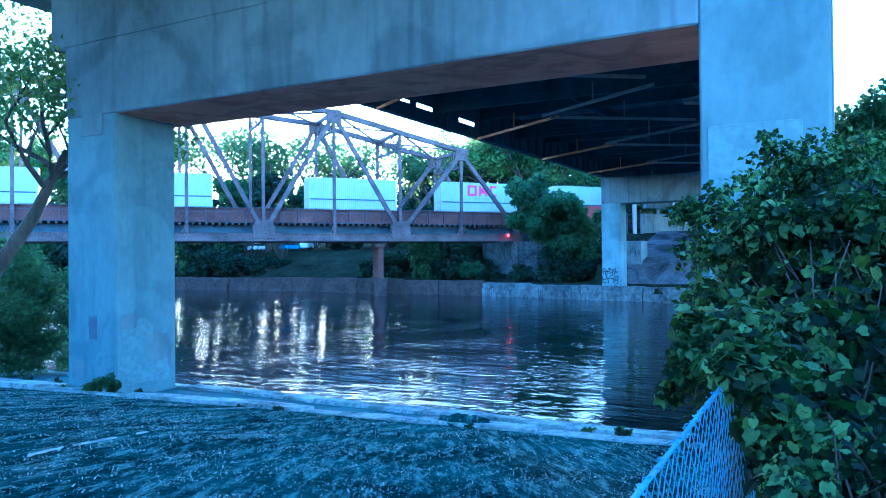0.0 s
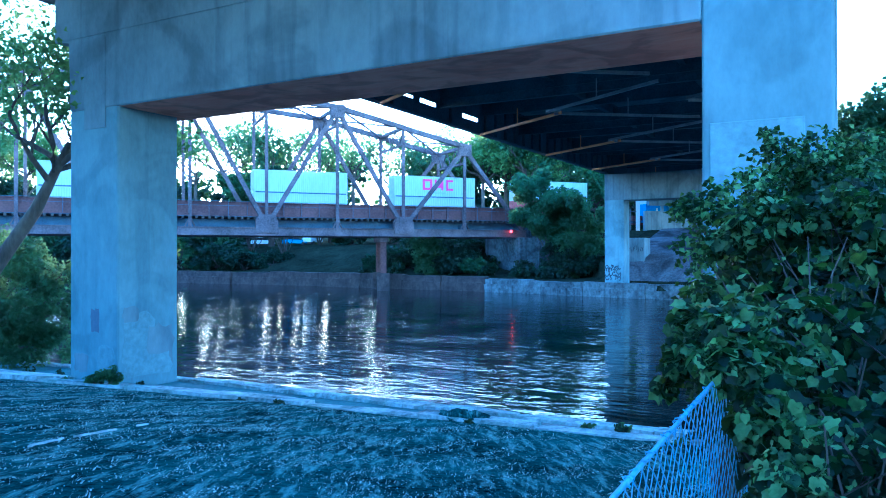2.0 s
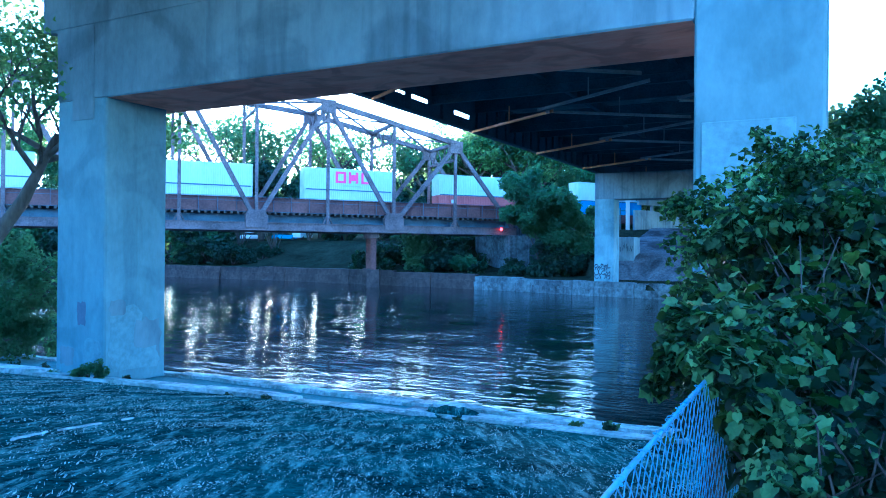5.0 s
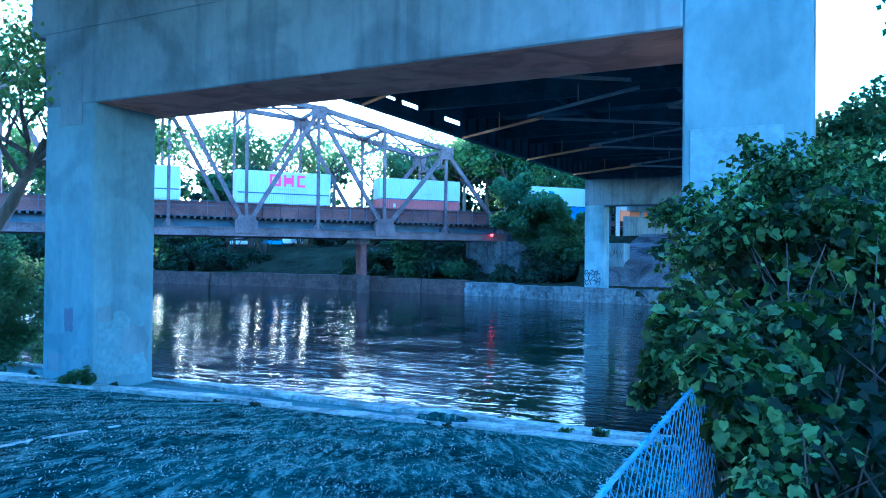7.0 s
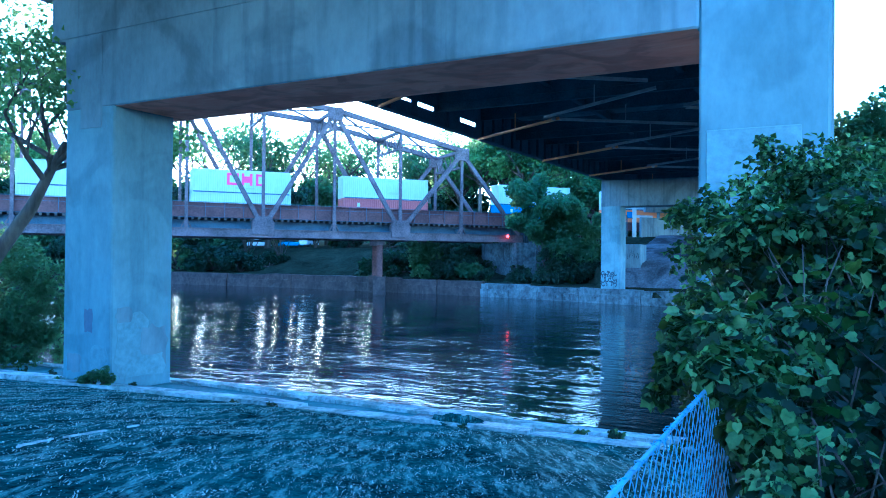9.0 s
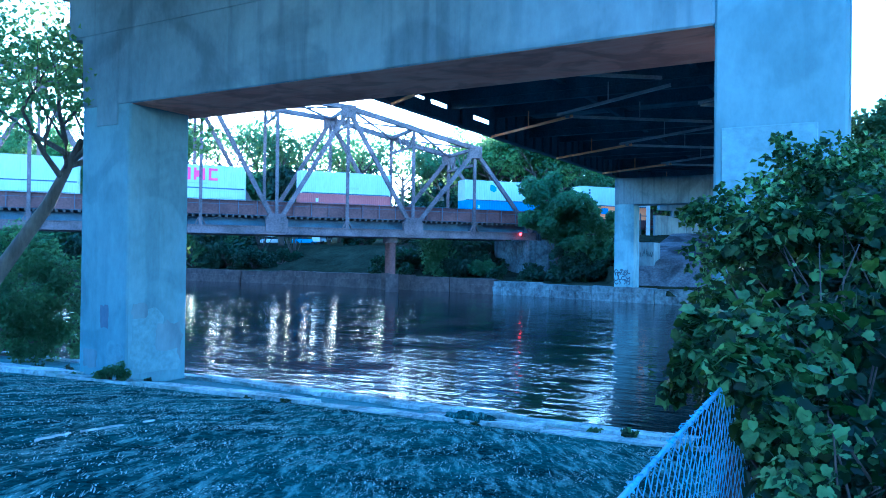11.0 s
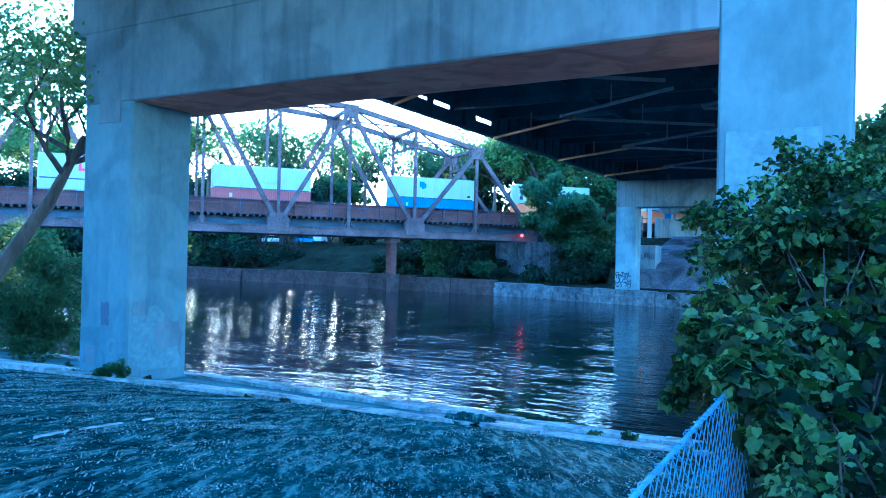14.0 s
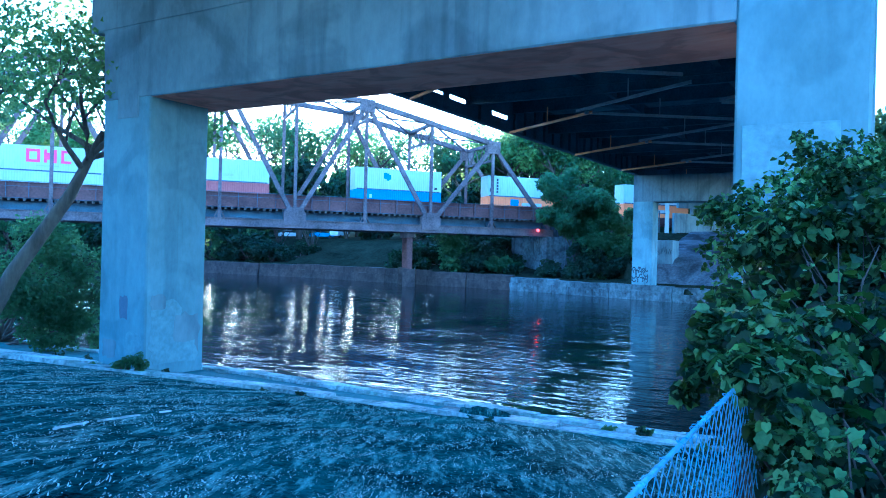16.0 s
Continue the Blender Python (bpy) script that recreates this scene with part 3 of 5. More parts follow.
for ga in G_A:
    bm = bmesh.new()
    if -20 < ga < -5:
        i_beam(bm, (ga, G_B0, ZG + 2.3), (ga, G_B1, ZG + 2.3), 0.35, 0.8, t=0.05)
    else:
        for zf in (ZG + 0.035, ZG + 2.665):
            beam(bm, (ga, G_B0, zf), (ga, G_B1, zf), 0.55, 0.07)
        cut = G_B0                                   # web, with the long openings in the outer girder
        for h0, h1, zc, hh in (WEB_HOLES if ga < -20 else ()):
            beam(bm, (ga, cut, ZG + 1.35), (ga, h0, ZG + 1.35), 0.07, 2.56)
            beam(bm, (ga, h0, (ZG + zc - hh) / 2 + 0.03), (ga, h1, (ZG + zc - hh) / 2 + 0.03), 0.07, zc - hh - ZG - 0.06)
            beam(bm, (ga, h0, (ZG + 2.63 + zc + hh) / 2), (ga, h1, (ZG + 2.63 + zc + hh) / 2), 0.07, ZG + 2.63 - zc - hh)
            cut = h1
        beam(bm, (ga, cut, ZG + 1.35), (ga, G_B1, ZG + 1.35), 0.07, 2.56)
    girder = part("girder", bm, STEEL_DARK, superstructure, "dark riveted plate girder")
    if ga > -20:
        continue
    b = 20.1
    while b < 84:
        b += 1.9
        if any(h0 - 0.3 < b < h1 + 0.3 for h0, h1, zc, hh in WEB_HOLES):
            continue
        if STIFF is None:
            bm = bmesh.new()
            for sgn in (-1, 1):
                beam(bm, (sgn * 0.15, 0, 0.1), (sgn * 0.15, 0, 2.6), 0.22, 0.03, (0, 1, 0))
            first = part("stiffener", bm, STEEL_DARK, girder)
            STIFF = first.data
        else:
            first = new("stiffener", STIFF)
            first.parent = girder
        first.location = (ga, b, ZG)
bm = bmesh.new()
box(bm, (G_A[0] - 0.9, G_B0, ZG + 2.72), (G_A[-1] + 0.45, G_B1, ZG + 3.05))
box(bm, (G_A[0] - 0.9, G_B0, ZG + 3.05), (G_A[0] - 0.6, G_B1, ZG + 3.95))
box(bm, (G_A[-1] + 0.2, G_B0, ZG + 3.05), (G_A[-1] + 0.45, G_B1, ZG + 3.95))
part("deck_slab", bm, CONCRETE, superstructure, "concrete deck slab with parapets")
b = 4.4
while b < 150:                                      # cross frames and lateral bracing
    bm = bmesh.new()
    i_beam(bm, (G_A[0], b, ZG + 1.7), (G_A[-1], b, ZG + 1.7), 0.3, 1.5, t=0.05)
    part("floor_beam", bm, STEEL_DARK, superstructure)
    for p, q in (((-16.6, b + 0.4), (-25.1, b + 5.9)), ((-17.4, b - 0.3), (-9.1, b - 5.6)), ((-17.1, b + 0.4), (-9.1, b + 6.3)), ((-8.7, b + 0.3), (-3.2, b + 4.2)), ((-8.7, b - 0.3), (-3.2, b - 4.2))):
        bm = bmesh.new()
        beam(bm, (*p, ZG - 0.16), (*q, ZG - 0.16), 0.15, 0.03)
        beam(bm, (*p, ZG - 0.08), (*q, ZG - 0.08), 0.03, 0.17)
        mid = ((p[0] + q[0]) / 2, (p[1] + q[1]) / 2)
        beam(bm, (*mid, ZG - 0.05), (*mid, ZG + 1.05), 0.06, 0.06)
        # the left bay gets the sunlit orange colour, the others plain grey
        if q[0] < -20:
            part("brace", bm, SUNLIT_BRACE, superstructure, "steel angle brace with orange sunlight painted on")
        else:
            part("brace", bm, GREY_BRACE, superstructure, "grey steel angle brace")
    b += 13.7
b = 11.2
while b < 150:
    bm = bmesh.new()
    i_beam(bm, (G_A[0], b, ZG + 2.0), (G_A[-1], b, ZG + 2.0), 0.25, 1.0, t=0.05)
    part("floor_beam", bm, STEEL_DARK, superstructure)
    b += 6.85

third_pier = thing("bridge_pier", "concrete portal pier of the road bridge beyond the railway", "bridge pier", "road bridge piers", RIVER_POSE)
for fa in (FA, FA + COL + 16.7):
    column("column", fa, fa + COL, 150, 150 + COL, -1.0, 11.0, third_pier, "")
bm = bmesh.new()
box(bm, (FA, 149.99, 10.95), (FA + 2 * COL + 16.7, 150 + CAP_D, ZG - 0.1))
part("cap_beam", bm, CONCRETE, third_pier, bevel=0.04)
# unseen wall behind the viewpoint, placed to block light on the pier's front
abut_near = thing("bridge_abutment", "unseen grey concrete abutment, set close to darken the pier", "abutment", "", RIVER_POSE)
bm = bmesh.new()
box(bm, (-27, -17, 3.5), (1.0, -11, ZG - 0.02))
part("wall", bm, CONCRETE, abut_near, bevel=0.05)

# concrete block and cheek wall on the far slope
block = thing("concrete_block", "pale concrete block with dark scrawl beside the far pier", "concrete block", "", RIVER_POSE)
bm = bmesh.new()
box(bm, (-24.45, 89.4, 3.2), (-22.1, 92.2, 6.75))
part("block", bm, CONCRETE, block, bevel=0.06)
r2 = random.Random(12)
for k in range(9):
    u, w = -24.1 + 0.21 * k, 5.55 + r2.uniform(-0.25, 0.35)
    bm = bmesh.new()
    beam(bm, (u, 89.385, w - 0.3), (u + r2.uniform(-0.2, 0.2), 89.385, w + 0.3), 0.05, 0.09, (0, 1, 0))
    part("scrawl_stroke", bm, GRAFFITI, block)

# ---- railway bridge ----
SN = [1.2 - 8.8 * i for i in range(13)]
ZB, ZT = 7.75, 19.3
RISE = (0, 0, 2.0, 4.0, 4.75, 5.5, 5.5, 5.5, 4.75, 4.0, 2.0, 0, 0)      # the top chord climbs towards midspan
TRUSS_W = 9.0
truss_bridge = thing("railway_bridge", "rusty grey steel through-truss railway bridge over the river", "railway bridge", "", RAIL_POSE)
for side, off in (("near", 0.0), ("far", TRUSS_W)):
    bm = bmesh.new()
    box(bm, (SN[-1] - 1, off - 0.35, 7.15), (SN[0] + 0.6, off + 0.35, 7.28))
    box(bm, (SN[-1] - 1, off - 0.35, 8.05), (SN[0] + 0.6, off + 0.35, 8.15))
    box(bm, (SN[-1] - 1, off - 0.22, 7.28), (SN[0] + 0.6, off + 0.22, 8.05))
    part("bottom_chord", bm, TRUSS_STEEL, truss_bridge, "grey steel bottom chord with peeling paint")
    for i in range(1, 11):
        bm = bmesh.new()
        beam(bm, (SN[i] + 0.1, off, ZT + RISE[i]), (SN[i + 1] - 0.1, off, ZT + RISE[i + 1]), 0.6, 0.6, (0, 1, 0))
        part("top_chord", bm, TRUSS_STEEL, truss_bridge)
    for i, s in enumerate(SN):
        if 0 < i < 12:
            bm = bmesh.new()
            i_beam(bm, (s, off, ZB + 0.3), (s, off, ZT + RISE[i] - 0.2), 0.36, 0.29, (0, 1, 0), 0.05)
            for e in (-1, 1):                       # splayed foot
                beam(bm, (s + e * 0.15, off, 9.0), (s + e * 0.6, off, 8.1), 0.12, 0.30, (0, 1, 0))
            part("vertical", bm, TRUSS_STEEL, truss_bridge)
            if i % 2 == 0:
                bm = bmesh.new()
                gp = [(-1.3, 7.5), (1.3, 7.5), (1.3, 9.0), (0.9, 9.7), (-0.9, 9.7), (-1.3, 9.0)]
                f0 = [bm.verts.new((s + x, off - 0.40, z)) for x, z in gp]
                f1 = [bm.verts.new((s + x, off + 0.40, z)) for x, z in gp]
                bm.faces.new(f0)
                bm.faces.new(f1[::-1])
                for k in range(6):
                    bm.faces.new((f0[k], f1[k], f1[(k + 1) % 6], f0[(k + 1) % 6]))
                part("gusset_plate", bm, TRUSS_STEEL, truss_bridge, "pale riveted gusset plate")
            else:
                bm = bmesh.new()
                box(bm, (s - 0.9, off - 0.36, ZT + RISE[i] - 1.3), (s + 0.9, off + 0.36, ZT + RISE[i] + 0.3))
                part("gusset_plate", bm, TRUSS_STEEL, truss_bridge)
    for i in range(12):
        s0, s1 = SN[i], SN[i + 1]
        lo, hi = (s0, s1) if i % 2 == 0 else (s1, s0)
        bm = bmesh.new()
        i_beam(bm, (lo, off, ZB + 0.5), (hi, off, ZT + RISE[i + 1 if i % 2 == 0 else i] - 0.3), 0.5, 0.45, (0, 1, 0), 0.06)
        part("end_post" if i in (0, 11) else "diagonal", bm, TRUSS_STEEL, truss_bridge)
for i in range(1, 12):                              # top struts and sway frames
    zt = ZT + RISE[i]
    bm = bmesh.new()
    beam(bm, (SN[i], 0, zt), (SN[i], TRUSS_W, zt), 0.35, 0.4)
    beam(bm, (SN[i], 0, zt - 2.2), (SN[i], TRUSS_W, zt - 2.2), 0.25, 0.3)
    for k in range(6):
        y0, y1 = TRUSS_W * k / 6, TRUSS_W * (k + 1) / 6
        z0, z1 = (zt - 2.2, zt) if k % 2 else (zt, zt - 2.2)
        beam(bm, (SN[i], y0, z0), (SN[i], y1, z1), 0.12, 0.12)
    part("sway_frame", bm, TRUSS_STEEL, truss_bridge)
    if i < 11:
        bm = bmesh.new()
        beam(bm, (SN[i], 0, zt), (SN[i + 1], TRUSS_W, ZT + RISE[i + 1]), 0.2, 0.2)
        beam(bm, (SN[i], TRUSS_W, zt), (SN[i + 1], 0, ZT + RISE[i + 1]), 0.2, 0.2)
        part("top_lateral", bm, TRUSS_STEEL, truss_bridge)
bm = bmesh.new()
box(bm, (SN[-1] - 1, 1.0, 9.55), (SN[0] + 1.5, 1.25, 11.15))
s = SN[-1]
while s < SN[0] + 1:
    box(bm, (s - 0.06, 0.86, 9.6), (s + 0.06, 1.0, 11.1))
    s += 2.2
box(bm, (SN[-1] - 1, 0.8, 11.1), (SN[0] + 1.5, 1.3, 11.2))
box(bm, (SN[-1] - 1, 0.8, 9.5), (SN[0] + 1.5, 1.3, 9.6))
part("deck_girder", bm, RUST, truss_bridge, "rust-brown riveted deck girder")
bm = bmesh.new()
box(bm, (SN[-1] - 1, TRUSS_W - 1.25, 9.55), (SN[0] + 1.5, TRUSS_W - 1.0, 11.15))
part("deck_girder", bm, RUST, truss_bridge, "rust-brown riveted deck girder")
bm = bmesh.new()
box(bm, (0, 0.75, 9.15), (0.28, TRUSS_W - 0.75, 9.42))
tie = part("tie", bm, TIE, truss_bridge, "dark timber tie")
s = SN[-1]
while s < SN[0] + 1.5:
    more = new("tie", tie.data)
    more.parent, more.location = truss_bridge, (s, 0, 0)
    s += 0.75
for y in (2.0, 3.6, 5.3, 6.8):
    bm = bmesh.new()
    i_beam(bm, (SN[-1], y, 8.7), (SN[0] + 1, y, 8.7), 0.3, 0.9, t=0.05)
    part("stringer", bm, STEEL_DARK, truss_bridge)
bm = bmesh.new()
box(bm, (SN[-1], 0.7, 9.42), (SN[0] + 1.5, TRUSS_W - 0.7, 9.46))
part("deck_plate", bm, STEEL_DARK, truss_bridge)
for s in SN:
    bm = bmesh.new()
    i_beam(bm, (s, 0.2, 8.2), (s, TRUSS_W - 0.2, 8.2), 0.35, 1.3, t=0.05)
    part("floor_beam", bm, STEEL_DARK, truss_bridge)
bm = bmesh.new()
for y in (5.28, 6.72):
    box(bm, (-160, y - 0.04, 9.46), (150, y + 0.04, 9.62))
part("rail", bm, RUST, truss_bridge, "steel running rails")
bm = bmesh.new()
beam(bm, (SN[-1], 0.55, 11.25), (SN[0] + 1, 0.55, 11.25), 0.05, 0.05)
beam(bm, (SN[-1], 0.55, 10.7), (SN[0] + 1, 0.55, 10.7), 0.04, 0.04)
s = SN[-1]
while s < SN[0] + 1:
    beam(bm, (s, 0.55, 9.5), (s, 0.55, 11.25), 0.05, 0.05)
    s += 2.2
part("handrail", bm, STEEL_DARK, truss_bridge, "thin dark walkway handrail")

signal = thing("navigation_light", "small glowing red lamp under the railway bridge chord", "signal lamp")
bm = bmesh.new()
bmesh.ops.create_uvsphere(bm, u_segments=14, v_segments=10, radius=0.2, matrix=Matrix.Translation(rl(-0.9, -0.75, 7.95)))
part("lens", bm, RED_GLOW, signal, "glowing red lens", smooth=True)
bm = bmesh.new()
beam(bm, rl(-0.9, -0.75, 8.2), rl(-0.9, -0.75, 8.5), 0.5, 0.5)
beam(bm, rl(-0.9, -0.75, 8.4), rl(-0.9, -0.3, 8.4), 0.12, 0.12)
part("bracket", bm, STEEL_DARK, signal)

for sgn, back in ((0, 1.5), (1, 7.0)):
    pier = thing("railway_pier", "reddish steel trestle post standing on the river bank", "bridge pier", "railway piers")
    base = rl(-18.6 + sgn * 1.2, back)
    bm = bmesh.new()
    i_beam(bm, base + Vector((0, 0, -0.5)), base + Vector((0, 0, 7.1)), 0.7, 0.7, (0, 1, 0), 0.08)
    part("post", bm, RUST, pier)
    bm = bmesh.new()
    beam(bm, base + Vector((0, 0, 6.5)), base + Vector((0, 0, 7.14)), 1.3, 1.1, (0, 1, 0))
    part("bearing", bm, TRUSS_STEEL, pier)
    bm = bmesh.new()
    beam(bm, base + Vector((0, 0, -1.5)), base + Vector((0, 0, 2.4)), 1.6, 1.6, (0, 1, 0))
    part("footing", bm, BANK_RED, pier)

rail_abutment = thing("railway_abutment", "stained concrete abutment under the truss end", "abutment", "", RAIL_POSE)
bm = bmesh.new()
box(bm, (0.4, -0.8, 0.5), (3.4, TRUSS_W + 0.8, 7.1))
box(bm, (3.4, -1.0, 0.5), (6.0, TRUSS_W + 1.0, 9.4))
part("wall", bm, BANK_STONE, rail_abutment, bevel=0.05)
left_abutment = thing("railway_abutment", "stained concrete abutment on the near shore", "abutment", "", RAIL_POSE)
bm = bmesh.new()
box(bm, (SN[-1] - 8, -1, -1), (SN[-1] + 0.6, TRUSS_W + 1, 7.1))
box(bm, (SN[-1] - 60, -1, -1), (SN[-1] - 1.2, TRUSS_W + 1, 9.4))
part("wall", bm, BANK_STONE, left_abutment)
mast = thing("signal_mast", "white-painted railway signal mast beside the track", "signal mast")
bm = bmesh.new()
beam(bm, rl(21.6, 0.6, 7.9), rl(21.6, 0.6, 13.2), 0.55, 0.4, (0, 1, 0))
part("post", bm, WHITE_BOX, mast, bevel=0.03)
bm = bmesh.new()
beam(bm, rl(20.2, 0.6, 7.9), rl(20.2, 0.6, 11.6), 0.16, 0.16, (0, 1, 0))
beam(bm, rl(20.2, 0.6, 11.2), rl(21.6, 0.6, 11.2), 0.12, 0.12)
part("stay", bm, STEEL_DARK, mast)
parapet = thing("retaining_wall", "grey concrete parapet wall along the raised railway", "retaining wall", "", RAIL_POSE)
s = 22.6
while s < 120:
    bm = bmesh.new()
    box(bm, (s, 0.2, 6.5), (s + 5.94, 0.7, 11.35))
    part("panel", bm, CONCRETE, parapet, bevel=0.04)
    bm = bmesh.new()
    box(bm, (s + 0.7, 0.15, 12.15), (s + 5.94, 0.65, 17.0))
    part("upper_panel", bm, CONCRETE, parapet, "grey wall panel above the slot", bevel=0.04)
    bm = bmesh.new()
    box(bm, (s + 3.2, 0.25, 11.35), (s + 3.6, 0.6, 12.15))
    part("post", bm, CONCRETE, parapet, bevel=0.02)
    s += 6.0


# ---- plants ----
def limb(bm, rnd, start, way, length, radius, depth, tips):
    """A wandering tapered limb that forks."""
    pts, rad = [Vector(start)], [radius]
    way = Vector(way).normalized()
    steps = 5
    for k in range(steps):
        way = (way + Vector((rnd.uniform(-1, 1), rnd.uniform(-1, 1), rnd.uniform(-0.5, 0.9))) * 0.16).normalized()
        pts.append(pts[-1] + way * length / steps)
        rad.append(radius * (1 - 0.55 * (k + 1) / steps))
    tube(bm, pts, rad, 7 if depth > 1 else 5)
    tips.append((pts[-1], length))
    if depth:
        for k in range(rnd.choice((2, 3))):
            at = pts[rnd.choice((2, 3, 4, 5))]
            turn = Vector((rnd.uniform(-1, 1), rnd.uniform(-1, 1), rnd.uniform(0.0, 0.9))).normalized()
            limb(bm, rnd, at, way * 0.6 + turn * 0.8, length * rnd.uniform(0.55, 0.75), radius * 0.45, depth - 1, tips)


def tree(base, height, spread, seed, leaves, size, mat, label, lean=(0, 0, 0), trunk=0.35, bare=0.3, group="trees", fill=1.0):
    rnd, rg = random.Random(seed), np.random.default_rng(seed)
    ob = thing("tree", label, "tree", group, Vector(base))
    bm = bmesh.new()
    tips = []
    lean = Vector(lean)
    pts = [Vector((0, 0, -0.4)), lean * 0.35 + Vector((0, 0, height * bare * 0.6)), lean * 0.75 + Vector((0, 0, height * bare * 1.2)), lean + Vector((0, 0, height * 0.62))]
    tube(bm, pts, [trunk * 1.25, trunk, trunk * 0.8, trunk * 0.4], 9)
    for k in range(6):
        f = rnd.uniform(0.35, 1.0)
        at = pts[2].lerp(pts[3], f)
        ang = k * math.tau / 6 + rnd.uniform(-0.4, 0.4)
        limb(bm, rnd, at, (math.cos(ang), math.sin(ang), rnd.uniform(0.25, 1.0)), spread * rnd.uniform(0.55, 0.9), trunk * 0.42, 2, tips)
    part("trunk", bm, BARK, ob, smooth=True)
    cen, rad = [], []
    for p, ln in tips:
        for k in range(3):
            cen.append(p + Vector((rnd.uniform(-1, 1), rnd.uniform(-1, 1), rnd.uniform(-0.6, 0.8))) * spread * 0.22)
            rad.append(spread * rnd.uniform(0.10, 0.22) * fill)
    v, f = leaf_cloud(rg, cen, rad, leaves, size)
    mesh_part("crown", v, f, mat, ob)
    return ob


def shrub(clumps, seed, leaves, size, mat, label, group="shrubs", name="shrub", base=None):
    """A shrub of leafy clumps on a few stems. clumps: rows of centre x, y, z and radius."""
    rnd, rg = random.Random(seed), np.random.default_rng(seed)
    cl = np.asarray(clumps, float)
    foot = Vector(base) if base is not None else Vector((cl[:, 0].mean(), cl[:, 1].mean(), cl[:, 2].min() - cl[:, 3].max()))
    ob = thing(name, label, "shrub", group, foot)
    bm = bmesh.new()
    cen, rad = [], []
    for x, y, z, r in cl:
        c = Vector((x, y, z)) - foot
        mid = c * 0.5 + Vector((rnd.uniform(-1, 1), rnd.uniform(-1, 1), 0)) * r * 0.4
        tube(bm, [Vector((rnd.uniform(-0.2, 0.2), rnd.uniform(-0.2, 0.2), -0.2)), mid, c], [0.05 + r * 0.02, 0.035 + r * 0.01, 0.012], 5)
        for k in range(9):
            w = Vector((rnd.gauss(0, 1), rnd.gauss(0, 1), rnd.gauss(0, 0.8))).normalized()
            cen.append(c + w * r * rnd.uniform(0.3, 0.85))
            rad.append(r * rnd.uniform(0.22, 0.48))
    part("branchwork", bm, BARK, ob, smooth=True)
    v, f = leaf_cloud(rg, cen, rad, leaves, size)
    mesh_part("foliage", v, f, mat, ob)
    return ob


def seen_at(px, py, depth):
    """Place at a depth ahead of the first standpoint, by bearing and height (picture units of a 1568-wide view)."""
    u, v = (px - 784) / 1330, (457 - 0.010 * (px - 784) - py) / 1330
    return Vector((u * depth, depth, 4.93 + v * depth))


def clump(px, py, depth, r):
    p = seen_at(px, py, depth)
    return (p.x, p.y, p.z, r)


def on_land(p):
    return p.dot(NX) > far_edge(p.dot(EX)) + 3


def gz(x, y):
    p = Vector((x, y, 0))
    return terrain(p.dot(EX), p.dot(NX))


# unseen trees along the near bank, added to darken the column's inner face
for k, (x, y) in enumerate(((15.5, 10.0), (18.5, 16.0), (26.0, 23.0), (20.0, 3.0), (14.0, -6.0))):
    tree((x, y, gz(x, y)), 14 + k, 6.0, 41 + k, 15000, 0.32, LEAF, "tall leafy tree out of view, added to block sky light", trunk=0.4, group="bank trees")
# leaning tree and shrubs on the near bank
p = Vector((-17.3, 25.2))
tree((p.x, p.y, gz(p.x, p.y)), 12.5, 5.0, 11, 4200, 0.2, LEAF_BRIGHT, "tall leaning riverside tree with open, sunlit crown", lean=(4.2, 1.0, 0), trunk=0.27, bare=0.36, fill=0.9)
p = Vector((-22.5, 27.0))
tree((p.x, p.y, gz(p.x, p.y)), 13.0, 6.0, 12, 4800, 0.22, LEAF, "tall leafy tree on the river bank", lean=(1.0, 1.0, 0), trunk=0.4)
shrub([clump(40, 500, 28.5, 1.5), clump(104, 500, 28, 0.8), clump(108, 560, 28, 0.75), clump(98, 615, 27.5, 0.8), clump(50, 650, 27, 0.8), clump(112, 650, 27.8, 0.5), clump(5, 655, 27, 0.8), clump(85, 540, 28, 1.1), clump(10, 560, 27.5, 1.6), clump(-60, 520, 28, 2.2), clump(60, 600, 27.6, 0.9), clump(20, 450, 29, 1.3), clump(-40, 600, 27, 1.4), clump(15, 605, 27.2, 1.1), clump(80, 620, 27.4, 0.6), clump(45, 560, 27.6, 1.0)],
      13, 14000, 0.14, LEAF, "dense green shrub overhanging the river", base=ab(-31.0, 16.9, 0.8))
shrub([clump(178, 676, 21.9, 0.36), clump(158, 684, 21.9, 0.26), clump(200, 684, 21.9, 0.24)], 14, 1300, 0.075, LEAF, "small dark weed tuft at the column foot", name="weed", base=seen_at(176, 697, 21.9))

rr = random.Random(77)
for k in range(16):
    wa = rr.uniform(-26, 0)
    q = ab(wa, 16.1 + 0.07 * max(-30, min(wa, 4)) + rr.choice((-0.25, 0.45)), 1.0)
    r = rr.uniform(0.07, 0.17)
    shrub([(q.x + rr.uniform(-1, 1) * r, q.y + rr.uniform(-1, 1) * r, q.z + r * 0.7, r * rr.uniform(0.6, 1)) for _ in range(3)], 300 + k, 110, 0.07, LEAF_DARK if k % 2 else LEAF, "small weed tuft rooted along the kerb", group="kerb weeds", name="weed", base=q)

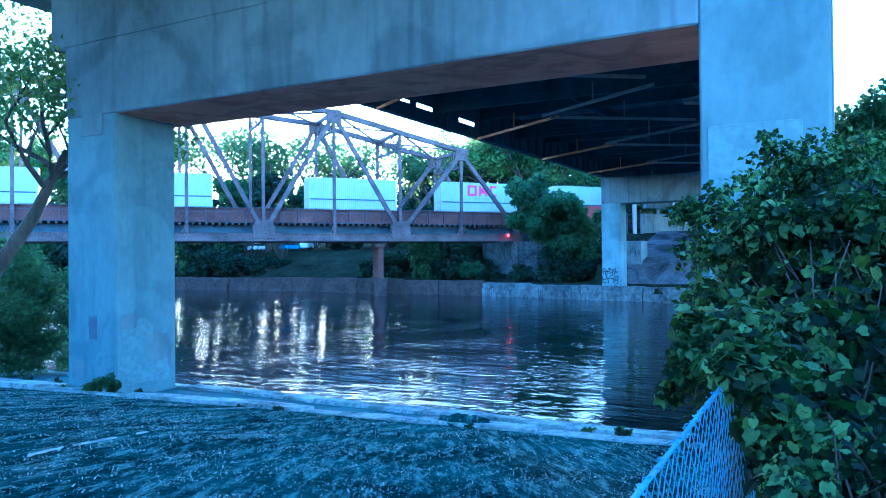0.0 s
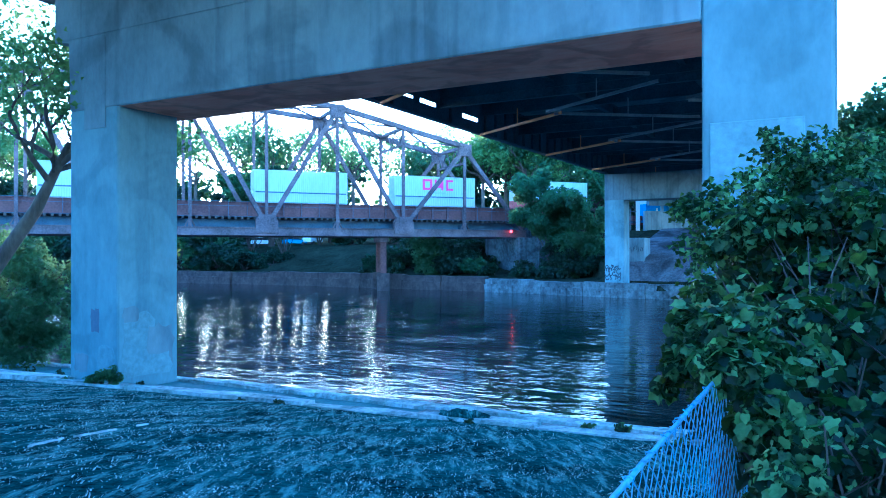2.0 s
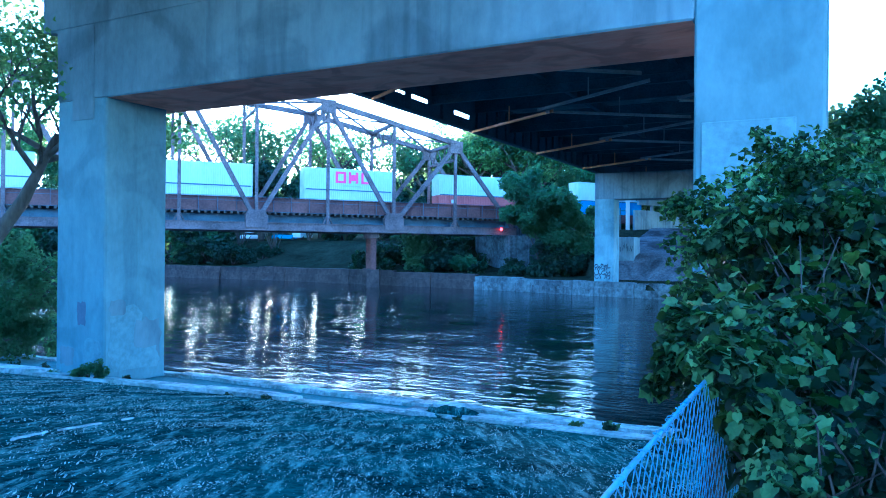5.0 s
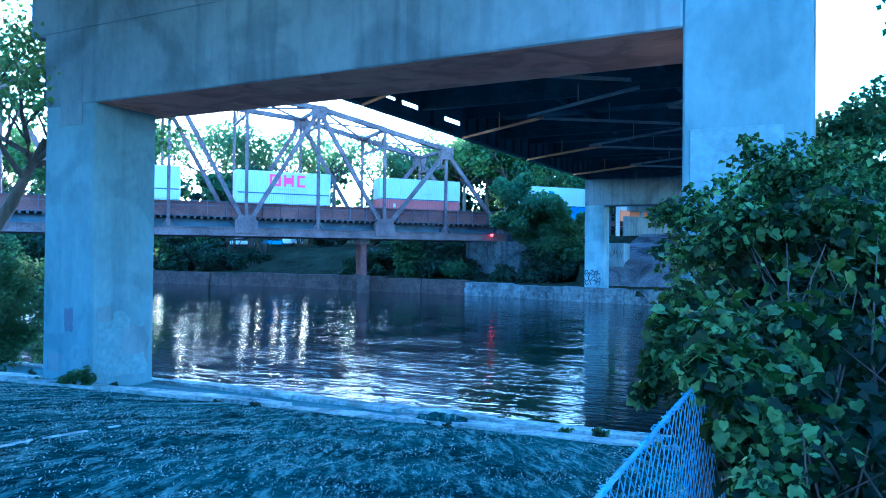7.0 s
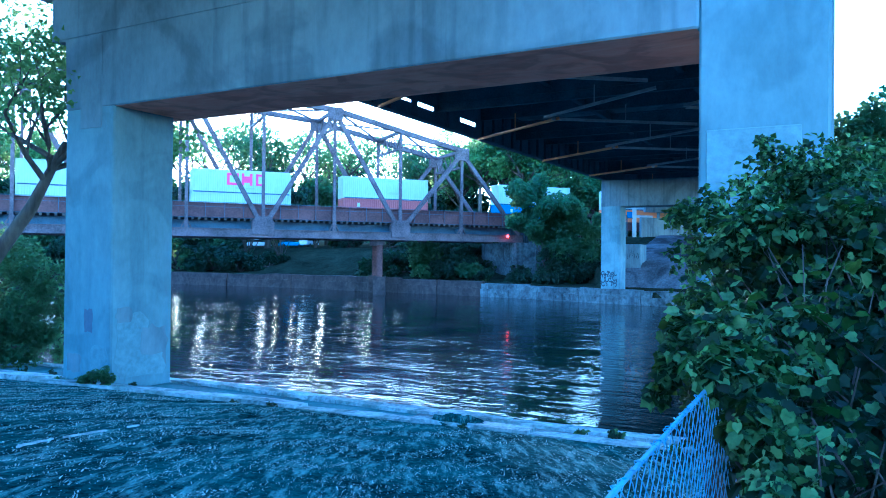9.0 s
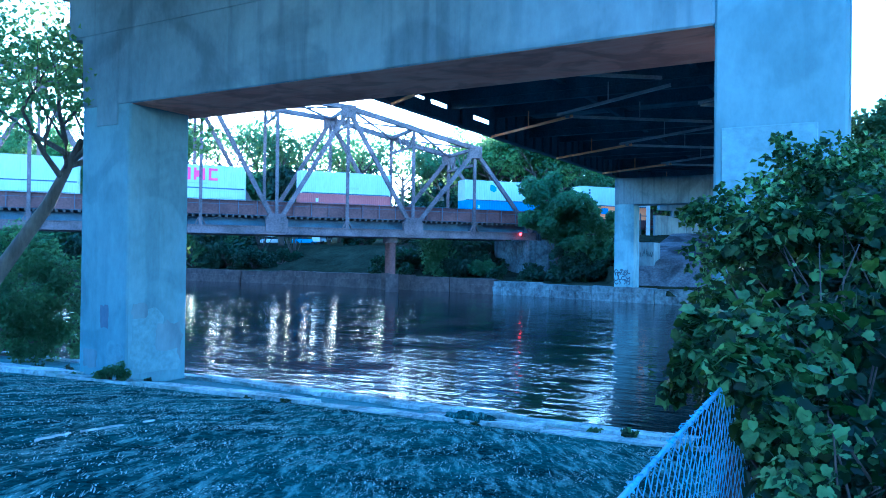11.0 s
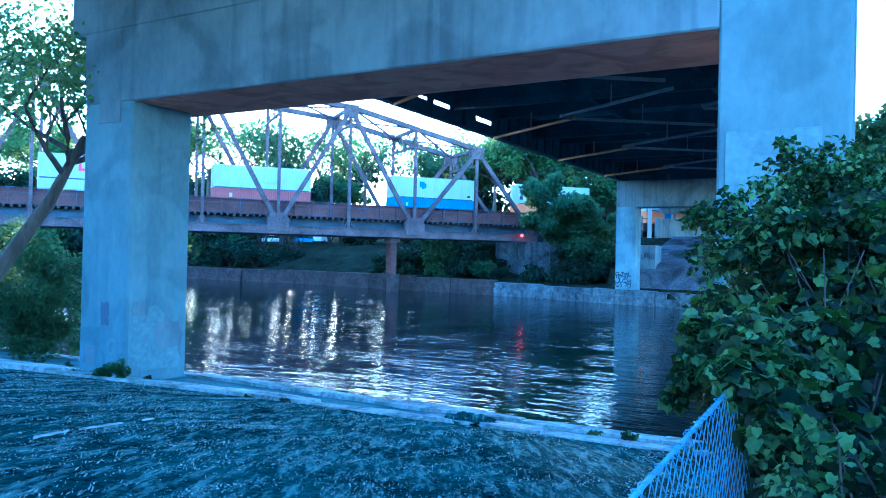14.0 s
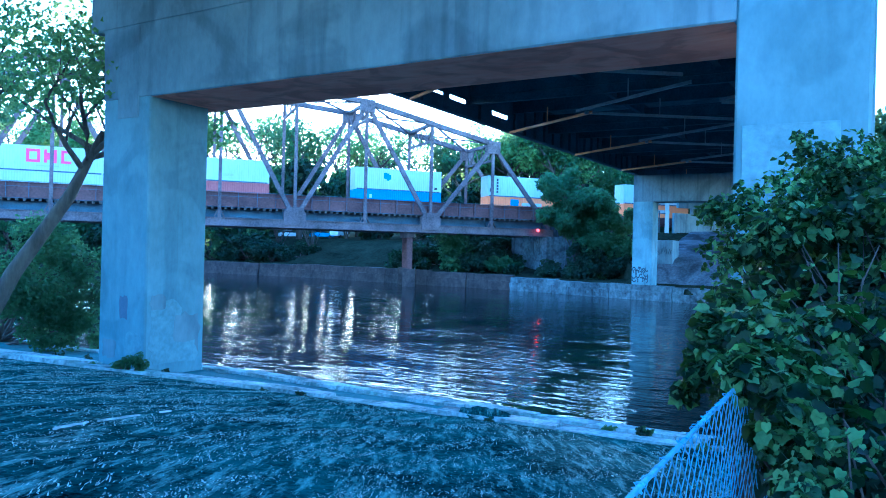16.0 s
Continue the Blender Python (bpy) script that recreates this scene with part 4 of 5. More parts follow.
# far bank
for k, (px, py, dep, r) in enumerate(((340, 455, 124, 3.4), (385, 462, 122, 2.8), (425, 470, 121, 2.0), (760, 462, 106, 3.2), (820, 466, 104, 2.6), (715, 458, 112, 3.0), (835, 478, 99, 1.5), (858, 486, 97, 0.9),
                                      (60, 455, 122, 4.0), (0, 450, 124, 4.5), (110, 462, 120, 3.0), (-60, 450, 122, 4.5), (230, 455, 124, 4.0), (360, 480, 121, 1.6), (790, 478, 103, 1.8), (730, 475, 107, 2.0), (660, 474, 112, 1.5))):
    rr = random.Random(k)
    c = seen_at(px, py, dep)
    while not on_land(c):
        dep += 2
        c = seen_at(px, py, dep)
    cl = [(c.x + rr.uniform(-1, 1) * r * 0.8, c.y + rr.uniform(-0.6, 1) * r, c.z + rr.uniform(-0.5, 0.4) * r, r * rr.uniform(0.45, 0.75)) for _ in range(6)]
    shrub(cl, 30 + k, 2600, 0.42, LEAF_DARK if k % 3 else LEAF, "dark undergrowth on the far river bank", base=(c.x, c.y + 1, gz(c.x, c.y + 1)))
c = seen_at(980, 470, 98)
shrub([clump(935, 350, 99, 3.0), clump(965, 372, 98, 3.6), clump(1000, 382, 98, 3.4), clump(1035, 392, 98, 3.2), clump(945, 400, 97.5, 2.6), clump(995, 435, 97, 3.2), clump(1035, 450, 97, 3.0), clump(930, 330, 99, 2.2),
       clump(915, 380, 99, 2.2), clump(1000, 480, 96, 2.2), clump(960, 320, 100, 1.6)],
      51, 26000, 0.42, LEAF, "bushy green tree clump beside the truss end", group="bank trees", base=(c.x, c.y + 1, gz(c.x, c.y + 1)))
shrub([clump(972, 452, 96, 1.5), clump(1010, 460, 95.5, 2.4), clump(1040, 470, 95.5, 2.0), clump(985, 480, 95, 1.8), clump(960, 488, 95.5, 0.9)], 52, 7000, 0.36, LEAF_DARK, "dark bushes under the green tree clump", base=(c.x, c.y - 1, gz(c.x, c.y - 1)))

for k in range(24):                                  # ivy and brush added over the far slope to darken it like bridge shade
    rr = random.Random(500 + k)
    if 4 <= k <= 10 or k in (18, 19):                                 # a mown gap below the parked cars
        continue
    c = seen_at(330 + 30 * k, 468, 106 if k < 18 else 94)
    n = 0
    while not on_land(c - NX * 0.5) and n < 60:
        n += 1
        c = c + Vector((0, 1, 0))
    cl = [(c.x + rr.uniform(-2.2, 2.2), c.y + rr.uniform(0, 9), 0, rr.uniform(0.9, 1.6)) for _ in range(7)]
    cl = [(x, y, gz(x, y) + 0.5, r) for x, y, _, r in cl]
    shrub(cl, 520 + k, 2400, 0.4, LEAF_DARK, "dark brush added over the far slope in place of shade", group="slope brush", base=(c.x, c.y + 4, gz(c.x, c.y + 4)))

# woods beyond the railway
# the crown at 475 is an addition that blocks the sun
for k, (px, top, dep, leaves, spread) in enumerate(((-160, 120, 135, 5000, 9), (-60, 150, 140, 4000, 8), (40, 200, 145, 4000, 8), (130, 240, 150, 3500, 8), (390, 225, 150, 550, 8), (475, 205, 140, 1600, 8), (540, 225, 150, 550, 8),
                                                    (760, 275, 140, 1800, 7), (850, 200, 138, 3000, 8), (925, 190, 134, 3500, 8), (968, 200, 136, 3500, 7), (1050, 300, 140, 2500, 6), (1130, 290, 142, 6000, 8), (890, 195, 146, 3000, 8), (945, 190, 148, 3250, 8), (1025, 300, 150, 3250, 8), (1200, 250, 145, 5000, 9),
                                                    (1300, 240, 150, 5000, 9), (620, 220, 150, 650, 8), (690, 235, 146, 650, 8), (270, 190, 150, 4500, 8), (430, 215, 156, 1000, 8), (580, 215, 158, 1000, 8), (815, 250, 150, 3600, 7), (340, 225, 152, 550, 8))):
    c = seen_at(px, top, dep)
    while not on_land(c):
        dep += 2
        c = seen_at(px, top, dep)
    g = gz(c.x, c.y)
    tree((c.x, c.y, g), (c.z - g) * 0.95, spread, 70 + k, int(leaves * 1.5), 0.62, LEAF if k % 2 else LEAF_BRIGHT, "tall broad-leaved tree behind the railway", trunk=0.5, bare=0.3, group="woods", fill=1.0)

for k in range(33):                                  # thick understorey behind the railway
    rr = random.Random(200 + k)
    px = -400 + 60 * k
    dep = 132 + rr.uniform(-4, 8) + (6 if px > 900 else 0)
    c = seen_at(px, 440, dep)
    while not on_land(c):
        dep += 2
        c = seen_at(px, 440, dep)
    g = gz(c.x, c.y)
    hgt = rr.uniform(7, 10) if 200 < px < 720 else rr.uniform(8, 13)
    cl = [(c.x + rr.uniform(-4.5, 4.5), c.y + rr.uniform(-2, 2), g + hgt * q, hgt * rr.uniform(0.16, 0.24)) for q in (0.1, 0.14, 0.2, 0.3, 0.38, 0.48, 0.58, 0.68, 0.8, 0.25, 0.45, 0.62)]
    if 420 < px < 590:                               # lifted crowns over the clearing where cars are parked
        cl = [(x, y, g + rr.uniform(8.0, 14.0), rr.uniform(1.6, 2.4)) for x, y, z, r in cl]
    shrub(cl, 230 + k, 4200 if 420 < px < 590 else 1700 if 200 < px < 720 else 5200, 0.75, LEAF_DARK if k % 2 else LEAF, "dense understorey thicket behind the railway", group="understorey", base=(c.x, c.y, g))

c = seen_at(465, 425, 150)                            # hedge behind the parked cars, added to keep sun glints off the water
shrub([(c.x + dx, c.y + 0.4 * dx, gz(c.x + dx, c.y) + h, 1.7) for dx in (-9, -6.5, -4, -1.5, 1, 3.5, 6, 8.5) for h in (0.9, 3.0, 5.0, 7.0, 9.0)], 610, 19000, 0.5, LEAF_DARK, "tall dark hedge added to block the sun's glint", group="understorey", base=(c.x, c.y, gz(c.x, c.y)))

# far woods that close the view behind the trees
rg = np.random.default_rng(31)
cen, rad = [], []
for k in range(620):
    px = rg.uniform(-700, 1500)
    p = seen_at(px, 440, rg.uniform(168, 190))
    if not on_land(p):
        continue
    g = gz(p.x, p.y)
    top = np.interp(px, (300, 400, 550, 600, 630, 685, 715, 800, 850, 950, 985, 1095), (15, 15, 15, 15, 15, 15, 17, 20, 24, 25, 18, 16)) + 3 * noise.noise(Vector((p.x * 0.05, 0.3, 0)))
    lift = top * rg.random() ** 0.8
    if 300 < px < 720 and rg.random() < 0.72:      # thin stretch along the horizon
        continue
    cen.append((p.x, p.y, g + lift))
    rad.append(rg.uniform(2.4, 4.2))
v, f = leaf_cloud(rg, cen, rad, 62000, 1.25)
tagged(mesh_part("far_woods", v, f, LEAF_DARK), "dense dark woods far behind the railway", "woods", kind="stuff")

# vines and shrubs beside the fence
VINE = [(1290, 432, 6.3, 0.26), (1345, 412, 6.3, 0.32), (1410, 408, 6.2, 0.34), (1480, 415, 6.0, 0.36), (1550, 425, 5.8, 0.40), (1400, 612, 4.4, 0.24), (1268, 560, 5.6, 0.27), (1300, 530, 5.6, 0.36), (1370, 505, 5.6, 0.40), (1450, 505, 5.4, 0.42), (1540, 500, 5.2, 0.45), (1280, 580, 4.8, 0.30), (1360, 600, 4.6, 0.38), (1420, 570, 4.5, 0.48), (1510, 560, 4.4, 0.55),
        (1262, 628, 4.4, 0.15), (1200, 655, 4.5, 0.08), (1222, 625, 4.5, 0.12), (1185, 690, 4.6, 0.05), (1415, 690, 4.0, 0.28), (1430, 690, 3.8, 0.36), (1475, 690, 3.8, 0.30), (1385, 770, 3.5, 0.20), (1430, 790, 3.3, 0.28), (1470, 790, 3.3, 0.24),
        (1540, 800, 3.4, 0.14), (1388, 860, 3.2, 0.18), (1460, 870, 3.0, 0.30), (1520, 880, 3.0, 0.18), (1600, 560, 4.6, 0.6), (1240, 600, 4.6, 0.18), (1305, 622, 4.3, 0.2), (1338, 650, 4.1, 0.22), (1352, 700, 3.9, 0.2), (1320, 600, 4.4, 0.22), (1345, 760, 3.7, 0.15), (1288, 640, 3.6, 0.10), (1276, 652, 3.5, 0.06), (1302, 675, 3.6, 0.10), (1312, 655, 3.6, 0.12), (1298, 625, 3.7, 0.10)]
vine = thing("vine_thicket", "lush green wild grape vine smothering the wire fence", "vine", "", Vector((2.4, 4.2, gz(2.4, 4.2))))
rg = np.random.default_rng(5)
foot = np.array(vine.matrix_basis.translation)
pos, out, sizes, yel_p, yel_o = [], [], [], [], []
bm = bmesh.new()
rnd = random.Random(8)
for px, py, dep, r in VINE:
    r *= 0.74
    big = np.array(seen_at(px, py, dep)) - foot
    for m in range(9):                               # small tufts over a loose core
        w0 = rg.normal(size=3)
        w0 /= np.linalg.norm(w0)
        c = big + w0 * r * rg.uniform(0.35, 0.95)
        rr = r * rg.uniform(0.22, 0.52) + 0.03
        cnt = int((180 if dep > 4.2 else 230) * rr ** 1.5 * rg.uniform(0.5, 1.5) / 0.105) + 3
        if 1285 < px and 480 < py < 585:             # a shaded hollow, made dark by thinning its leaves
            cnt = int(cnt * 0.03 + rg.random())
        elif px < 1420 and 585 < py < 655:           # a bushy lip below it
            cnt = int(cnt * 1.4)
        if px > 1405 and py > 640:                   # deep shade, shaped by letting few leaves reach out
            cnt = int(cnt * 0.05 + rg.random())
        w = rg.normal(size=(cnt, 3)) + (0, 0, 0.35)
        w /= np.linalg.norm(w, axis=1, keepdims=True)
        q = c + w * (rr * (0.55 + 0.6 * rg.random(cnt)))[:, None]
        if (1200 < px < 1345 and 480 < py < 600 and m < 1):
            yel_p.append(q), yel_o.append(w)
        else:
            pos.append(q), out.append(w), sizes.append(np.full(cnt, min(0.076, 0.013 + 0.0145 * dep)))
    for k in range(2 if px > 1340 else 0):
        e = Vector(big) + Vector((rnd.uniform(-1, 1), rnd.uniform(-1, 1), rnd.uniform(-1, 1))) * r * 1.1
        m = Vector(big) * 0.6 + Vector((rnd.uniform(-0.3, 0.3), rnd.uniform(-0.3, 0.3), rnd.uniform(-0.2, 0.4)))
        tube(bm, [Vector((rnd.uniform(-0.6, 0.6), rnd.uniform(-1.2, 1.2), -0.1)), m, e], [0.014, 0.009, 0.004], 5)
part("branchwork", bm, BARK, vine, "twisting brown vine stems", smooth=True)
v, f = lobed_leaves(rg, np.concatenate(pos), np.concatenate(out), np.concatenate(sizes))
mesh_part("leaves", v, f, LEAF_NEAR, vine, smooth=True)
v, f = lobed_leaves(rg, np.concatenate(yel_p), np.concatenate(yel_o), 0.058)
mesh_part("yellow_leaves", v, f, LEAF_YELLOW, vine, "yellowing brown-edged leaves", smooth=True)
shrub([clump(1235, 385, 9.5, 0.40), clump(1285, 400, 9, 0.60), clump(1330, 360, 9.3, 0.60), clump(1385, 310, 9.6, 0.55), clump(1375, 260, 9.8, 0.32), clump(1440, 330, 9.2, 0.70), clump(1510, 340, 9, 0.75), clump(1570, 330, 9, 0.85),
       clump(1215, 375, 9.6, 0.22), clump(1240, 440, 8.6, 0.33), clump(1480, 280, 9.6, 0.45), clump(1545, 270, 9.6, 0.55),
       clump(1250, 500, 7.5, 0.28), clump(1420, 290, 9.6, 0.35)],
      21, 7000, 0.085, LEAF_NEAR, "tall tangled shrub in front of the concrete column", base=(4.6, 8.6, gz(4.6, 8.6)))
# dark-coloured filling that gives the thicket its shaded inside
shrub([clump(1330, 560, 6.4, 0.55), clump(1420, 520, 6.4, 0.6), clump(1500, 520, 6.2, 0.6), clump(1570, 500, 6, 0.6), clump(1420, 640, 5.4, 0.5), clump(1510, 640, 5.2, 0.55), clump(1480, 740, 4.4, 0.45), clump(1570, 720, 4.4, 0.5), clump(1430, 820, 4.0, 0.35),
       clump(1530, 860, 3.8, 0.4), clump(1340, 480, 7, 0.4), clump(1345, 430, 8.5, 0.60), clump(1420, 420, 8.3, 0.65), clump(1500, 420, 8, 0.70), clump(1570, 430, 7.6, 0.70), clump(1300, 460, 8, 0.45)], 23, 15000, 0.10, LEAF_DARK, "inner thicket foliage with deep shade put into its colour", base=(3.6, 5.6, gz(3.6, 5.6)))
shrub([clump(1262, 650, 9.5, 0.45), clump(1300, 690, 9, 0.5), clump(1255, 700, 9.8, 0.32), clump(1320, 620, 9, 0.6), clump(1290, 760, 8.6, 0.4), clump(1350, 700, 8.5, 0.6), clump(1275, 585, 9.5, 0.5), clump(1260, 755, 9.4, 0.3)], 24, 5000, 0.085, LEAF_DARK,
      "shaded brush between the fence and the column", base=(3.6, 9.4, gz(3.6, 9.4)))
shrub([clump(1540, 330, 15, 0.9), clump(1565, 295, 15, 0.9), clump(1525, 365, 15, 0.8), clump(1580, 350, 15, 0.9), clump(1560, 230, 16, 0.9), clump(1520, 235, 16, 0.6), clump(1548, 200, 16, 0.5), clump(1600, 220, 16, 1.2), clump(1515, 265, 16, 0.7)], 22, 7000, 0.14, LEAF, "slender bush top against the bright sky", base=(9.8, 16.0, 0.9))

# out of view: added to keep sky light off the vine and ground
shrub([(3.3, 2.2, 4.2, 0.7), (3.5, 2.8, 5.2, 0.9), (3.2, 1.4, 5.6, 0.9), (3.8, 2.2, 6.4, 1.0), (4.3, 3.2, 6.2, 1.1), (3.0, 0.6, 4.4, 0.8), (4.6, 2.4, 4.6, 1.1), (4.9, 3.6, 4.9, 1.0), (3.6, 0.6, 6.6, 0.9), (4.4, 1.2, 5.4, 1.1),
       (3.2, 1.6, 3.6, 0.6), (4.2, 2.4, 7.4, 0.9), (2.5, 0.2, 4.2, 0.6), (2.4, -0.6, 5.0, 0.8), (2.7, 1.0, 4.6, 0.55), (2.6, 1.5, 3.7, 0.4), (2.9, -0.2, 6.0, 0.9), (3.1, 1.6, 6.6, 0.7)], 24, 42000, 0.11, LEAF_DARK, "unseen dense thicket added to shade the vine and ground", base=(4.0, 2.2, gz(4.0, 2.2)))

# ---- chain-link fence ----
F0, F1 = Vector((0.365, 1.85)), Vector((2.49, 5.65))
fence = thing("chain_link_fence", "sagging galvanised chain-link fence with round top rail", "fence", "", Vector((F0.x, F0.y, 0)))
FDIR = (F1 - F0).normalized()
FLEN = (F1 - F0).length


def fence_at(s, h):
    """Place s metres along the fence and h of its height (1 is the rail) over the ground, from the fence's foot."""
    q = F0 + FDIR * s
    sag = (0.03 * math.sin(s * 2.3) + 0.018 * math.sin(s * 5.1)) * max(0.0, 1 - h)
    z0 = gz(q.x, q.y)
    z1 = 4.215 + 0.055 * min(s, 2.2)
    return Vector((q.x - F0.x + sag * FDIR.y, q.y - F0.y - sag * FDIR.x, z0 + (z1 - z0) * h))


bm = bmesh.new()
tube(bm, [fence_at(s, 1.0) for s in np.linspace(-0.3, FLEN, 24)], [0.009] * 24, 9)
part("top_rail", bm, GALVANISED, fence, "dull galvanised top rail", smooth=True)
for s in (-0.28, FLEN):
    bm = bmesh.new()
    tube(bm, [fence_at(s, -0.3) + Vector((0.04, 0, 0)), fence_at(s, 0.99) + Vector((0.04, 0, 0))], [0.03, 0.03], 9)
    part("post", bm, GALVANISED, fence, smooth=True)
wv, wf = [], []
HGT, STEP, R = 1.22, 0.095, 0.0028


def wire(points):
    o = len(wv)
    for i, p in enumerate(points):
        ax = (points[min(i + 1, len(points) - 1)] - points[max(i - 1, 0)]).normalized()
        u = ax.orthogonal().normalized()
        w = ax.cross(u)
        for k in range(3):
            an = k * math.tau / 3
            wv.append(p + (u * math.cos(an) + w * math.sin(an)) * R)
    for i in range(len(points) - 1):
        for k in range(3):
            a0, a1 = o + i * 3 + k, o + i * 3 + (k + 1) % 3
            wf.append((a0, a1, a1 + 3, a0 + 3))


rnd = random.Random(2)
for sgn in (1, -1):
    s = -0.3 - (HGT if sgn > 0 else 0)
    while s < FLEN + (HGT if sgn < 0 else 0):
        pts = []
        for k in range(36):
            h = k / 35
            x = s + sgn * h * HGT + rnd.uniform(-0.015, 0.015)
            if -0.3 <= x <= FLEN:
                pts.append(fence_at(x, h) + Vector((-0.004 * sgn, 0, 0)))
        if len(pts) > 1:
            wire(pts)
        s += STEP
s = -0.25
while s < FLEN:                                      # crooked wire ends twisted round the rail
    c = fence_at(s, 1.0)
    ph, tall = rnd.uniform(0, 6), rnd.uniform(0.010, 0.032)
    side = Vector((-FDIR.y, FDIR.x, 0))
    wire([c + Vector((FDIR.x, FDIR.y, 0)) * (0.02 * k / 8 * rnd.uniform(0.8, 1.2)) + side * (0.014 * math.cos(ph + k)) + Vector((0, 0, tall * math.sin(k / 8 * math.pi) - 0.012)) for k in range(9)])
    s += rnd.uniform(0.025, 0.06)
mesh_part("wire_mesh", wv, wf, GALVANISED, fence, "bent galvanised diamond mesh")

# ---- ground litter ----
rg = np.random.default_rng(9)


def scatter(count, size, flat, seed):
    g = np.random.default_rng(seed)
    aa, bb = g.uniform(-30, 3, count), 15.6 - 14.2 * g.random(count) ** 0.8
    vs, fs = [], []
    for k in range(count):
        c = ab(aa[k], bb[k])
        c.z = terrain(aa[k], bb[k])
        s = size * g.uniform(0.4, 1.5)
        ang = g.uniform(0, math.tau)
        o = len(vs)
        for m in range(5):
            an = ang + m * math.tau / 5
            r = s * g.uniform(0.6, 1.2)
            vs.append((c.x + r * math.cos(an), c.y + r * math.sin(an), c.z - 0.005))
        vs.append((c.x, c.y, c.z + s * flat))
        fs += [(o + m, o + (m + 1) % 5, o + 5) for m in range(5)]
    return vs, fs


def drifts(count, each, size, seed, long=0.55, wide=0.12):
    """Crumpled flakes lying in drifts drawn out along the raked streaks."""
    g = np.random.default_rng(seed)
    vs, fs = [], []
    for k in range(count):
        c0 = ab(g.uniform(-27, 3), 15.6 - 14.4 * g.random() ** 0.8)
        thick = int(each * g.uniform(0.3, 1.7))
        for m in range(thick):
            q = c0 + STREAK * g.normal() * long + SIDE * g.normal() * wide
            z = gz(q.x, q.y)
            r = size * g.uniform(0.35, 1.5) ** 1.5
            an, tilt = g.uniform(0, math.tau), g.normal(size=2) * 0.45
            o = len(vs)
            for j in range(6):
                th = an + j * math.tau / 6
                e = r * g.uniform(0.5, 1.15) * (1.5 if j % 3 == 0 else 0.8)
                x, y = e * math.cos(th), e * math.sin(th)
                vs.append((q.x + x, q.y + y, z + 0.008 + r * 0.35 + x * tilt[0] + y * tilt[1]))
            vs.append((q.x, q.y, z + 0.008 + r * 0.2))
            fs += [(o + j, o + (j + 1) % 6, o + 6) for j in range(6)]
    return vs, fs


STREAK = Vector((0.50, 0.86, 0)).normalized()
SIDE = Vector((-STREAK.y, STREAK.x, 0))
v, f = scatter(9000, 0.013, 0.6, 1)
tagged(mesh_part("gravel", v, f, GRAVEL), "scattered grey stones on bare earth", "gravel", kind="stuff")
v, f = drifts(1000, 66, 0.009, 2, 0.5, 0.07)
tagged(mesh_part("leaf_litter", v, f, DRY_GRASS), "dry fallen leaves and straw drifted over the bank", "litter", kind="stuff")
gv2, gf2 = [], []
for k in range(420):
    c0 = ab(rg.uniform(-28, 2), 15.5 - 13.5 * rg.random() ** 0.75)
    ln = rg.uniform(0.2, 1.6)
    for m in range(int(ln * 10)):
        q = c0 + STREAK * rg.uniform(0, ln) + Vector((rg.normal() * 0.05, rg.normal() * 0.05, 0))
        z = gz(q.x, q.y)
        h, an = rg.uniform(0.02, 0.075), rg.normal() * 0.5
        dx, dy = math.sin(an) * h + 0.18 * h, math.cos(an) * h
        w = rg.uniform(0.004, 0.009)
        o = len(gv2)
        gv2 += [(q.x - w, q.y, z), (q.x + w, q.y, z), (q.x + dx, q.y + dy, z - dy * 0.12 + rg.uniform(0.0, 0.05))]
        gf2.append((o, o + 1, o + 2))
tagged(mesh_part("dry_grass", gv2, gf2, DRY_GRASS), "sparse dry grass in raked streaks", "grass", kind="stuff")

plank = thing("timber_strip", "pale weathered timber strip lying on the earth", "timber")
rnd = random.Random(15)
ends = [Vector((-5.4, 9.75)), Vector((-5.33, 10.55)), Vector((-5.2, 11.5)), Vector((-4.92, 12.9))]
pts = [p.lerp(q, k / 5) + Vector((rnd.uniform(-0.02, 0.02), 0)) for p, q in zip(ends, ends[1:]) for k in range(5)]
for q0, q1 in zip(pts, pts[1:]):                      # splintered lengths with gaps between
    if rnd.random() < 0.16:
        continue
    bm = bmesh.new()
    beam(bm, (q0.x, q0.y, gz(q0.x, q0.y) + 0.015), (q1.x, q1.y, gz(q1.x, q1.y) + 0.015), rnd.uniform(0.02, 0.05), 0.025)
    part("splinter", bm, CURB, plank)
heap = thing("debris_heap", "dark soil and rubble heap against the kerb", "debris")
rnd = random.Random(6)
bm = bmesh.new()
c = seen_at(815, 748, 17.7)
bmesh.ops.create_icosphere(bm, subdivisions=4, radius=1.0)
for v in bm.verts:
    k = 1 + 0.5 * noise.noise(v.co * 2.2) + 0.25 * noise.noise(v.co * 6)
    v.co = Vector((c.x, c.y, 1.06)) + EX * (v.co.x * 0.60 * k) + NX * (v.co.y * 0.30 * k) + Vector((0, 0, v.co.z * 0.17 * k))
part("rubble", bm, SOIL, heap)

